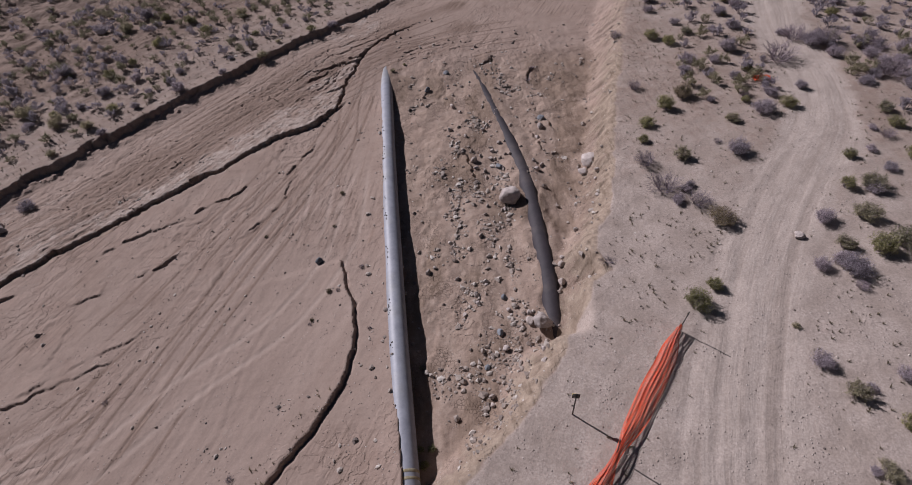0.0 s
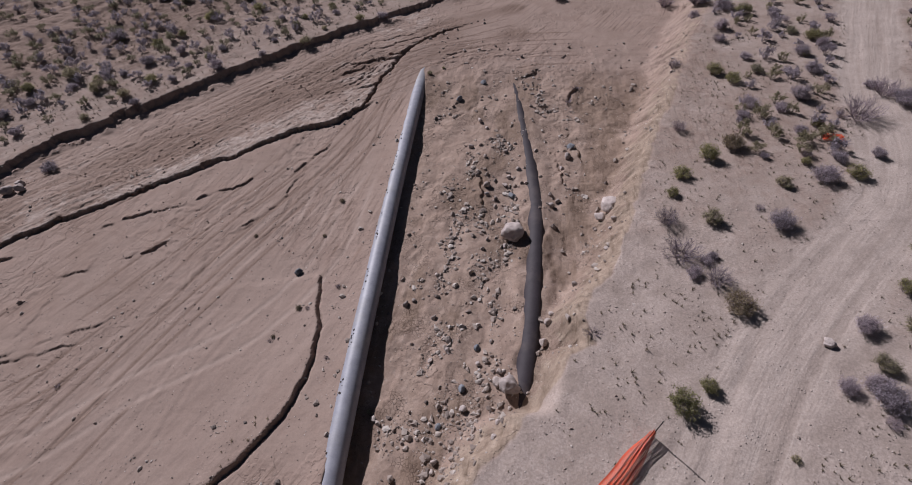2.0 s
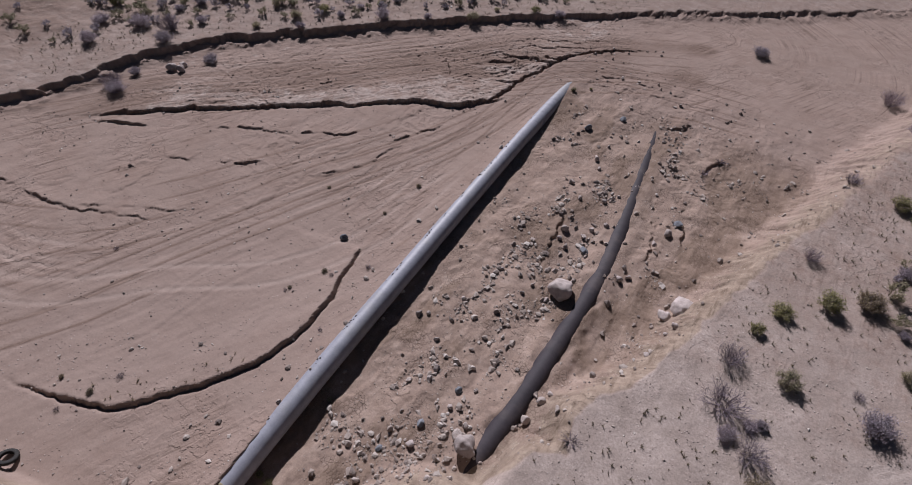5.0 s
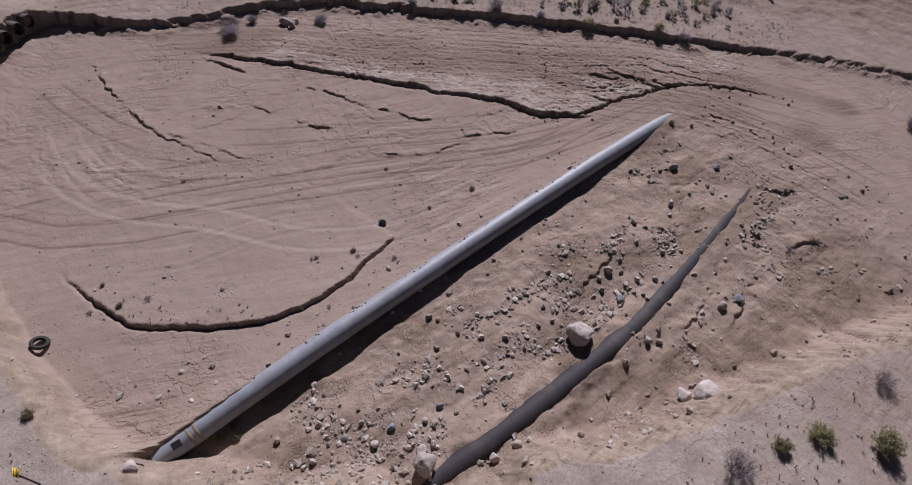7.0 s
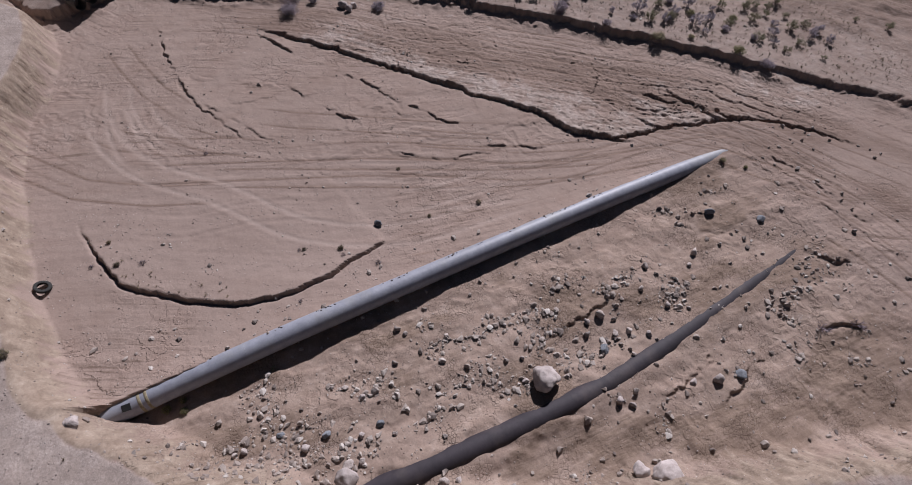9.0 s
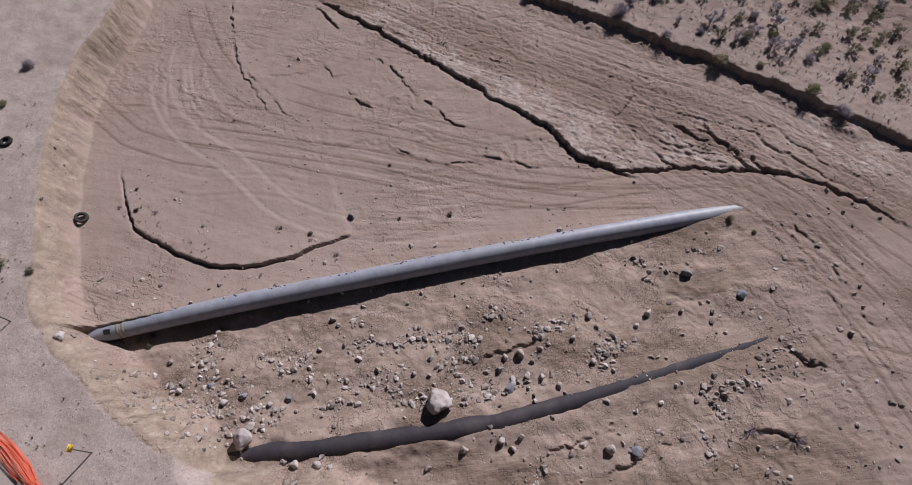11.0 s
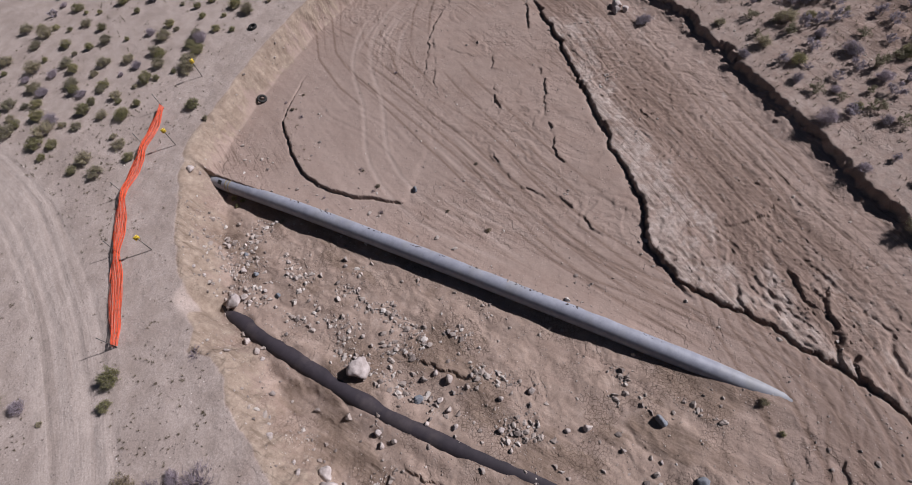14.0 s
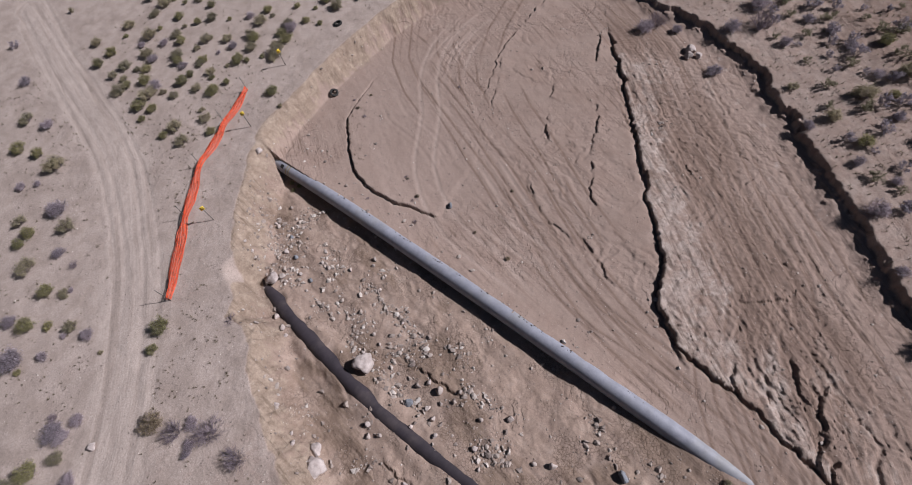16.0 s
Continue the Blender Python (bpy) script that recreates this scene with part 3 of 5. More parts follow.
def speckled(name, low, high, scale=6.0, rough=0.9, bumpy=0.4, distance=0.03, vary=0.3):
    """A dull, grainy surface, which varies from object to object."""
    m, t, sh = material(name)
    n = grain(t, scale, 5, 0.65)
    col = ramp(t, n, [(0.3, low), (0.72, high)])
    rnd = node(t, "ShaderNodeObjectInfo").outputs["Random"]
    col = mix(t, 1.0, col, ramp(t, rnd, [(0.0, (1 - vary,) * 3), (1.0, (1 + vary,) * 3)]), "MULTIPLY")
    t.links.new(col, sh.inputs["Base Color"])
    sh.inputs["Roughness"].default_value = rough
    sh.inputs["Specular IOR Level"].default_value = 0.25
    bump(t, sh, grain(t, scale * 3, 4, 0.7), bumpy, distance)
    return m


def islands(name, stops, rough=0.85, thin=0.0):
    """Small loose pieces, each in a tone of its own."""
    m, t, sh = material(name)
    rnd = node(t, "ShaderNodeNewGeometry").outputs["Random Per Island"]
    obj = node(t, "ShaderNodeObjectInfo").outputs["Random"]
    col = ramp(t, rnd, stops)
    col = mix(t, 1.0, col, ramp(t, obj, [(0.0, (0.78, 0.8, 0.8)), (1.0, (1.22, 1.2, 1.15))]), "MULTIPLY")
    col = mix(t, 0.35, col, ramp(t, grain(t, 18, 3), [(0.3, (0.6,) * 3), (0.7, (1.3,) * 3)]), "MULTIPLY")
    t.links.new(col, sh.inputs["Base Color"])
    sh.inputs["Roughness"].default_value = rough
    sh.inputs["Specular IOR Level"].default_value = 0.2
    if thin:
        through_leaf = node(t, "ShaderNodeBsdfTranslucent", [("Color", col)])
        both = node(t, "ShaderNodeMixShader", [(0, thin), (1, sh.outputs[0]), (2, through_leaf.outputs[0])])
        t.links.new(both.outputs[0], t.nodes["Material Output"].inputs[0])
    return m


def pipe_material(name, low, high, dust, rough, spots):
    m, t, sh = material(name)
    co = place(t)
    n = grain(t, 1.6, 6, 0.7, co)
    col = ramp(t, n, [(0.3, low), (0.7, high)])
    col = mix(t, ramp(t, grain(t, 0.5, 4, 0.6, co), [(0.5, (0, 0, 0)), (0.75, (0.55,) * 3)]), col, dust)
    mark = ramp(t, grain(t, 7.0, 2, 0.5, co), [(0.63, (0, 0, 0)), (0.68, (1, 1, 1))])
    col = mix(t, math_node(t, "MULTIPLY", mark, spots), col, (0.05, 0.04, 0.05))
    t.links.new(col, sh.inputs["Base Color"])
    sh.inputs["Roughness"].default_value = rough
    bump(t, sh, grain(t, 9, 4, 0.6, co), 0.25, 0.02)
    return m


M_GROUND = ground_material()
M_PIPE = pipe_material("weathered_pipe_coating", (0.205, 0.211, 0.25), (0.305, 0.314, 0.365), (0.28, 0.273, 0.243), 0.54, 0.1)
M_DARK = pipe_material("dark_pipe_coating", (0.02, 0.0155, 0.021), (0.038, 0.029, 0.037), (0.12, 0.094, 0.086), 0.75, 0.15)
M_BAND = speckled("rusty_band", (0.2, 0.16, 0.1), (0.36, 0.32, 0.22), 8)
M_ROCK = speckled("pale_boulder", (0.31, 0.262, 0.245), (0.53, 0.465, 0.445), 3.5, bumpy=0.6, distance=0.05, vary=0.12)
M_STONE = speckled("grey_stone", (0.275, 0.228, 0.209), (0.5, 0.436, 0.405), 7, bumpy=0.6, vary=0.35)
M_BLUE = speckled("blue_grey_stone", (0.13, 0.14, 0.16), (0.24, 0.25, 0.275), 7, bumpy=0.6, vary=0.2)
M_GRAVEL = islands("loose_gravel", [(0.0, (0.18, 0.145, 0.133)), (0.3, (0.33, 0.268, 0.24)), (0.8, (0.45, 0.38, 0.345)), (1.0, (0.6, 0.535, 0.5))])
M_CLOD = islands("damp_clods", [(0.0, (0.035, 0.028, 0.028)), (0.7, (0.08, 0.062, 0.055)), (1.0, (0.2, 0.16, 0.14))])
M_LEAF = islands("green_leaves", [(0.0, (0.165, 0.158, 0.078)), (0.5, (0.29, 0.272, 0.14)), (1.0, (0.42, 0.39, 0.225))], thin=0.45)
M_OLIVE = islands("olive_leaves", [(0.0, (0.2, 0.178, 0.118)), (0.5, (0.335, 0.3, 0.205)), (1.0, (0.465, 0.425, 0.31))], thin=0.45)
M_GREY = islands("grey_twigs", [(0.0, (0.25, 0.213, 0.245)), (0.5, (0.42, 0.365, 0.415)), (1.0, (0.56, 0.5, 0.555))], thin=0.45)
M_BROWN = islands("brown_leaves", [(0.0, (0.14, 0.11, 0.075)), (0.5, (0.25, 0.205, 0.145)), (1.0, (0.37, 0.315, 0.235))], thin=0.45)
M_WOOD = islands("dry_branches", [(0.0, (0.15, 0.118, 0.14)), (1.0, (0.34, 0.28, 0.325))])
M_ORANGE = speckled("orange_plastic", (0.52, 0.065, 0.026), (0.7, 0.115, 0.046), 3, rough=0.5, bumpy=0.1, vary=0.05)
M_STEEL = speckled("dull_steel", (0.07, 0.065, 0.06), (0.13, 0.12, 0.11), 9, rough=0.6)
M_YELLOW = speckled("yellow_sign_paint", (0.72, 0.5, 0.03), (0.82, 0.6, 0.05), 4, rough=0.45, bumpy=0.05, vary=0.05)
M_BLACK = speckled("black_print", (0.02, 0.02, 0.02), (0.03, 0.03, 0.03), 4, bumpy=0.05)
M_RUBBER = speckled("old_rubber", (0.018, 0.018, 0.018), (0.04, 0.038, 0.036), 12, rough=0.8)
M_CULVERT = speckled("rusty_corrugated_steel", (0.06, 0.055, 0.05), (0.13, 0.115, 0.1), 5, rough=0.6)


# ---- mesh helpers ----
def mesh_from(name, verts, faces, mat, flat=False):
    me = bpy.data.meshes.new(name)
    me.from_pydata(verts, [], faces)
    me.materials.append(mat)
    if not flat:
        me.polygons.foreach_set("use_smooth", [True] * len(me.polygons))
    me.update()
    return me


def part(name, me, parent, label="", m=None):
    ob = new(name, me)
    ob.parent = parent
    if m is not None:
        ob.matrix_basis = m
    return tagged(ob, label)


def empty(name, m):
    ob = new(name)
    ob.matrix_basis = m
    return ob


def tube_data(line, radii, sides=24, caps=True):
    """Vertices and faces of a tube along a line of points."""
    verts, faces = [], []
    pts = [Vector(p) for p in line]
    for k, p in enumerate(pts):
        way = (pts[min(k + 1, len(pts) - 1)] - pts[max(k - 1, 0)]).normalized()
        side = way.cross(Vector((0, 0, 1)) if abs(way.z) < 0.95 else Vector((1, 0, 0))).normalized()
        up = side.cross(way)
        for j in range(sides):
            a = 2 * math.pi * j / sides
            verts.append(p + radii[k] * (math.cos(a) * side + math.sin(a) * up))
    for k in range(len(pts) - 1):
        for j in range(sides):
            a, b = k * sides + j, k * sides + (j + 1) % sides
            faces.append((a, b, b + sides, a + sides))
    if caps:
        faces.append(tuple(range(sides))[::-1])
        faces.append(tuple(range((len(pts) - 1) * sides, len(pts) * sides)))
    return verts, faces


def join(pieces):
    verts, faces = [], []
    for v, f in pieces:
        n = len(verts)
        verts.extend(v)
        faces.extend(tuple(i + n for i in face) for face in f)
    return verts, faces


def box_data(cx, cy, cz, sx, sy, sz, bev=0.0):
    bm = bmesh.new()
    bmesh.ops.create_cube(bm, size=1.0, matrix=Matrix.Translation((cx, cy, cz)) @ Matrix.Diagonal((sx, sy, sz, 1)))
    if bev:
        bmesh.ops.bevel(bm, geom=bm.edges[:], offset=bev, segments=2, affect="EDGES")
    bm.verts.ensure_lookup_table()
    out = [v.co.copy() for v in bm.verts], [tuple(v.index for v in f.verts) for f in bm.faces]
    bm.free()
    return out


# ---- the ground, one sheet to the horizon ----
def stretch(lo, hi, step, far):
    core = np.arange(lo, hi + 1e-6, step)
    out, gap, v = [], step, 0.0
    while v < far:
        gap *= 1.035 if gap < 0.3 else (1.0 if v < 34 else 1.22)
        v += gap
        out.append(v)
    out = np.array(out)
    return np.concatenate([lo - out[::-1], core, hi + out])


def build_ground():
    gx, gy = stretch(-40, 9, 0.082, 2600), stretch(-4, 49, 0.082, 2600)
    x, y = np.meshgrid(gx, gy)
    shape = x.shape
    x, y = x.ravel(), y.ravel()
    z, terrace, tan, pale, silt, road, flow, mud = ground_parts(x, y)
    far = np.maximum(np.hypot(x + 5, y - 20) - 110, 0)
    z = np.minimum(z, 26 + 6 * fbm(x * 0.01, y * 0.01, 2, 3)) * np.exp(-far / 900)
    ny, nx = shape
    SHEET.update(x=gx, y=gy, z=z.reshape(shape))
    i = (np.arange(ny - 1)[:, None] * nx + np.arange(nx - 1)[None, :]).ravel()
    quads = np.stack([i, i + 1, i + nx + 1, i + nx], 1)
    me = bpy.data.meshes.new("ground")
    me.vertices.add(len(x))
    me.vertices.foreach_set("co", np.stack([x, y, z], 1).astype(np.float32).ravel())
    me.loops.add(quads.size)
    me.loops.foreach_set("vertex_index", quads.astype(np.int32).ravel())
    me.polygons.add(len(quads))
    me.polygons.foreach_set("loop_start", np.arange(0, quads.size, 4, dtype=np.int32))
    corner = z[quads]
    me.polygons.foreach_set("use_smooth", (corner.max(1) - corner.min(1) < 0.07) | (np.abs(x[quads[:, 0]]) > 60))
    me.update(calc_edges=True)
    me.attributes.new("soils", "FLOAT_COLOR", "POINT").data.foreach_set("color", np.stack([terrace, tan, pale, silt], 1).astype(np.float32).ravel())
    me.attributes.new("road", "FLOAT_VECTOR", "POINT").data.foreach_set("vector", road.astype(np.float32).ravel())
    me.attributes.new("mud", "FLOAT_VECTOR", "POINT").data.foreach_set("vector", mud.astype(np.float32).ravel())
    me.attributes.new("flow", "FLOAT_VECTOR", "POINT").data.foreach_set("vector", flow.astype(np.float32).ravel())
    me.materials.append(M_GROUND)
    return tagged(new("ground", me), "sandy desert wash floor with eroded banks and gravel terrace", "ground", kind="structure")


build_ground()


# ---- the two exposed pipelines ----
def pipe_line(plan, heights):
    out, run = [], 0.0
    for k, p in enumerate(plan):
        if k:
            run += math.hypot(p[0] - plan[k - 1][0], p[1] - plan[k - 1][1])
        out.append((p[0], p[1], float(np.interp(p[1], *zip(*heights)))))
    return out


def sections(line, radius, mat, base, count):
    """Lengths of pipe, welded end to end."""
    cut = [round(k * (len(line) - 1) / count) for k in range(count + 1)]
    for a, b in zip(cut, cut[1:]):
        piece = line[a:b + 1]
        part("pipe_section", mesh_from("pipe_section", *tube_data(piece, [radius] * len(piece), 40, False), mat), base)
    for k in cut[1:-1]:
        p, w = Vector(line[k]), (Vector(line[k + 1]) - Vector(line[k - 1])).normalized()
        ring = [p - w * 0.02, p - w * 0.008, p + w * 0.008, p + w * 0.02]
        part("weld_seam", mesh_from("weld_seam", *tube_data(ring, [radius - 0.002, radius + 0.004, radius + 0.004, radius - 0.002], 40, False), mat), base)


def build_pipes():
    line = pipe_line(rounded(PIPE[::2], 8), PIPE_HEIGHTS)
    base = empty("pipeline", pose(0, 0, 0))
    sections(line, 0.54, M_PIPE, base, 4)
    for y0, wide in ((3.42, 0.13), (3.72, 0.13)):
        at = min(range(len(line)), key=lambda k: abs(line[k][1] - y0))
        a, b = Vector(line[at]), Vector(line[at + 1])
        w = (b - a).normalized()
        mid = a + w * (y0 - a.y)
        ring = [mid - w * wide / 2, mid - w * (wide / 2 - 0.02), mid + w * (wide / 2 - 0.02), mid + w * wide / 2]
        part("joint_band", mesh_from("joint_band", *tube_data(ring, [0.542, 0.552, 0.552, 0.542], 40), M_BAND), base, "rust-stained joint wrap")
    a = math.radians(62)
    at = Vector((-3.62, 2.85, 0.17)) + Vector((math.cos(a), 0.09, math.sin(a))) * 0.53
    v, f = box_data(0, 0, 0, 0.3, 0.36, 0.05, 0.012)
    turn = Matrix.Rotation(math.pi / 2 - a, 3, "Y")
    part("torn_wrap", mesh_from("torn_wrap", [at + turn @ p for p in v], f, M_BLACK, True), base, "torn black wrap patch")
    tagged(base, "pale grey coated steel pipeline exposed across the wash", "pipeline")
    line = pipe_line(rounded(DARK_PIPE[::2], 8), DARK_HEIGHTS)
    base = empty("pipeline", pose(0, 0, 0))
    sections(line, DARK_R, M_DARK, base, 3)
    tagged(base, "dark coated pipeline half buried in silt and stones", "pipeline")


build_pipes()


def pipe_clods():
    """Clods of dark sand that lie on the pipeline's upper side."""
    rng = random.Random(8)
    line = pipe_line(rounded(PIPE[::2], 8), PIPE_HEIGHTS)
    pieces = []
    for _ in range(150):
        k = rng.randrange(8, len(line) - 14)
        p, q = Vector(line[k]), Vector(line[k + 1])
        way = (q - p).normalized()
        side = Vector((-way.y, way.x, 0)).normalized()
        if noise.noise((p.y * 0.9, 3, 1)) < 0.0:
            continue
        off = rng.uniform(0.2, 0.34)
        at = p.lerp(q, rng.random()) + side * off + Vector((0, 0, math.sqrt(0.54**2 - off**2)))
        r = rng.uniform(0.02, 0.055)
        bm = bmesh.new()
        bmesh.ops.create_icosphere(bm, subdivisions=1, radius=1.0)
        v = [at + Vector((p.co.x * r * rng.uniform(0.9, 1.5), p.co.y * r * rng.uniform(0.9, 1.9), p.co.z * r * 0.6)) for p in bm.verts]
        pieces.append((v, [tuple(c.index for c in f.verts) for f in bm.faces]))
        bm.free()
    me = mesh_from("clods", *join(pieces), M_CLOD, True)
    tagged(new("clods", me), "dark sandy clods lying along the pale pipeline", "clods", kind="stuff")


pipe_clods()


# ---- stones ----
def rock_mesh(name, mat, seed, detail=3, blocky=0.5, near=0.22):
    rng = random.Random(seed)
    bm = bmesh.new()
    bmesh.ops.create_icosphere(bm, subdivisions=detail, radius=0.5)
    cuts = [(Vector((rng.gauss(0, 1), rng.gauss(0, 1), rng.gauss(0, 1))).normalized(), rng.uniform(near, 0.42)) for _ in range(11)]
    off = Vector((rng.uniform(0, 50), rng.uniform(0, 50), seed))
    for v in bm.verts:
        p = v.co.copy()
        for n, far in cuts:
            over = p.dot(n) - far
            if over > 0:
                p -= n * over * (0.7 + 0.28 * blocky)
        p *= 1 + 0.2 * noise.noise(p * 2.5 + off) + 0.09 * noise.noise(p * 7 + off)
        v.co = p
    big = max(max(abs(v.co.x), abs(v.co.y)) for v in bm.verts)
    for v in bm.verts:
        v.co /= 2 * big
    me = bpy.data.meshes.new(name)
    bm.to_mesh(me)
    bm.free()
    me.materials.append(mat)
    me.polygons.foreach_set("use_smooth", [True] * len(me.polygons))
    return me


BOULDERS = [rock_mesh("boulder", M_ROCK, 11 + k, 4, 0.8, 0.33 - 0.05 * k) for k in range(3)]
STONES = [rock_mesh("stone", M_STONE, 31 + k, 3, 0.9) for k in range(6)] + [rock_mesh("stone", M_ROCK, 41 + k, 3, 0.8) for k in range(3)]
BLUES = [rock_mesh("stone", M_BLUE, 51 + k, 3, 0.9) for k in range(2)]


def put_rock(name, me, x, y, size, label, tall=0.75, sink=0.25, turn=None, group=""):
    rng = random.Random(int(x * 131 + y * 17))
    ob = new(name, me)
    turn = rng.uniform(0, 360) if turn is None else turn
    h = size * tall
    ob.matrix_basis = pose(x, y, ground_z(x, y) + h * (0.5 - sink), rng.uniform(-12, 12), rng.uniform(-12, 12), turn) @ Matrix.Diagonal((size, size * rng.uniform(0.72, 0.95), h, 1))
    return tagged(ob, label, "rock", group)


put_rock("boulder", BOULDERS[0], 2.45, 20.8, 1.5, "large pale rounded boulder leaning on the dark pipeline", 0.8, 0.12, 20)
put_rock("boulder", BOULDERS[1], 3.1, 10.85, 1.25, "pale angular boulder beside the dark pipeline's buried end", 0.7, 0.15)
put_rock("boulder", BOULDERS[0], 8.2, 23.45, 1.45, "pale flat boulder at the foot of the bank", 0.55, 0.1)
put_rock("boulder", BOULDERS[1], 7.7, 22.6, 0.95, "pale boulder at the foot of the bank", 0.6, 0.15)
put_rock("boulder", BOULDERS[2], -2.75, 1.55, 0.72, "pale boulder beside the pipeline's buried end", 0.7, 0.15)
put_rock("boulder", BOULDERS[0], -33.2, 21.0, 0.95, "pale boulder below the far bank", 0.7, 0.15)
put_rock("boulder", BOULDERS[1], -32.4, 21.3, 0.8, "pale boulder below the far bank", 0.7, 0.15)
put_rock("boulder", BOULDERS[2], -32.9, 21.9, 0.6, "pale boulder below the far bank", 0.7, 0.15)
put_rock("boulder", BOULDERS[0], 16.6, 13.5, 0.6, "pale boulder at the edge of the dirt road", 0.6, 0.2)
put_rock("stone", BLUES[1], -9.5, 16.4, 0.5, "dark square stone lying on the sand", 0.7, 0.15)
ROCKS_SOUTH = [(2.5, 11.1, 0.58), (2.55, 11.7, 0.45), (5.6, 14.0, 0.4), (4.75, 14.6, 0.51), (4.6, 13.5, 0.55), (6.1, 17.2, 0.45), (7.7, 19.2, 0.43), (2.7, 7.8, 0.3), (2.8, 8.6, 0.3), (-0.9, 11.9, 0.37),
    (-0.2, 13.2, 0.5), (-1.2, 14.5, 0.36), (-1.6, 17.4, 0.28), (0.2, 7.1, 0.42), (0.2, 6.7, 0.3), (4.9, 15.2, 0.36), (-0.1, 12.5, 0.38), (1.1, 9.6, 0.42), (3.0, 15.4, 0.27), (2.0, 13.4, 0.3), (-2.9, 15.2, 0.42),
    (-2.5, 15.5, 0.3), (0.8, 19.6, 0.32), (1.0, 20.4, 0.26), (-1.0, 20.4, 0.27), (2.1, 20.0, 0.4), (1.5, 12.0, 0.3), (7.1, 18.3, 0.26)]
ROCKS_NORTH = [(-1.3, 29.6, 0.56), (-1.0, 32.9, 0.5), (-0.4, 32.1, 0.35), (-0.9, 34.8, 0.34), (0.4, 25.4, 0.56), (0.5, 24.6, 0.44), (2.4, 27.1, 0.42), (1.3, 29.2, 0.41), (1.6, 25.6, 0.43), (4.6, 24.7, 0.42), (5.1, 24.2, 0.42),
    (1.9, 30.1, 0.29), (3.0, 25.7, 0.3), (-0.4, 26.4, 0.31), (8.3, 21.7, 0.48), (8.1, 21.1, 0.34), (5.7, 28.9, 0.54), (-3.9, 44.1, 0.43), (1.5, 43.3, 0.39), (-7.6, 46.5, 0.35), (-1.9, 23.9, 0.3), (1.8, 26.3, 0.43), (-0.1, 28.4, 0.32),
    (-1.3, 36.5, 0.26), (5.3, 27.7, 0.5), (4.7, 23.7, 0.41), (-12.7, 31.4, 0.4), (0.9, 26.0, 0.36), (1.1, 24.2, 0.4)]
for k, (x, y, s) in enumerate(ROCKS_SOUTH + ROCKS_NORTH):
    put_rock("stone", STONES[k % 9], x, y, s, "weathered grey-brown stone lying on the wash floor", 0.72, 0.22, group="stones on the wash floor")
for x, y, s in ((2.2, 24.5, 0.68), (-3.1, 35.8, 0.72), (-1.4, 38.4, 0.66), (5.9, 30.2, 0.68), (0.9, 10.6, 0.48), (0.1, 8.7, 0.4), (1.3, 12.9, 0.45)):
    put_rock("stone", BLUES[int(y) % 2], x, y, s, "blue-grey stone lying on the wash floor", 0.7, 0.22, group="stones on the wash floor")


def scatter(count, seed, area, density):
    """Places in an area, thinned by a density of 0 to 1."""
    rng = np.random.default_rng(seed)
    x, y = rng.uniform(area[0], area[2], count), rng.uniform(area[1], area[3], count)
    keep = rng.random(count) < density(x, y)
    return x[keep], y[keep], rng


def gravel(name, count, seed, area, density, small, large, label):
    """Loose stones, each a small lump of twenty faces or so, in one mesh."""
    bm = bmesh.new()
    bmesh.ops.create_icosphere(bm, subdivisions=1, radius=0.5)
    unit = np.array([v.co[:] for v in bm.verts])
    tris = np.array([[v.index for v in f.verts] for f in bm.faces])
    bm.free()
    x, y, rng = scatter(count, seed, area, density)
    z = heights(x, y)
    n = len(x)
    size = small * (large / small) ** (rng.random(n) ** 3.6)
    lump = unit[None] * (1 + 0.3 * rng.standard_normal((n, len(unit), 1)))
    lump = lump * np.stack([np.ones(n), rng.uniform(0.6, 1, n), rng.uniform(0.45, 0.85, n)], 1)[:, None] * size[:, None, None]
    a = rng.uniform(0, 2 * np.pi, n)
    ca, sa = np.cos(a)[:, None], np.sin(a)[:, None]
    co = np.stack([lump[..., 0] * ca - lump[..., 1] * sa + x[:, None], lump[..., 0] * sa + lump[..., 1] * ca + y[:, None], lump[..., 2] + (z + 0.08 * size)[:, None]], -1)
    faces = (tris[None] + (np.arange(n) * len(unit))[:, None, None]).reshape(-1, 3)
    me = mesh_from(name, co.reshape(-1, 3).tolist(), faces.tolist(), M_GRAVEL, flat=True)
    return tagged(new(name, me), label, "gravel", kind="stuff")


def between(x, y):
    """Where the floods left stones between the pipes."""
    d = along(x, y, PIPE)[0]
    e = along(x, y, TERRACE_EDGE)[0]
    band = smooth(0.3, 2.0, -d) * smooth(0.0, -1.2, e) * smooth(45, 36, y)
    clump = smooth(0.14, 0.42, fbm(x * 0.9, y * 0.6, 101, 5) + 0.45 * np.exp(-(((x - 0.6) / 2.2) ** 2)) * (y < 32) - 0.12)
    return band * clump


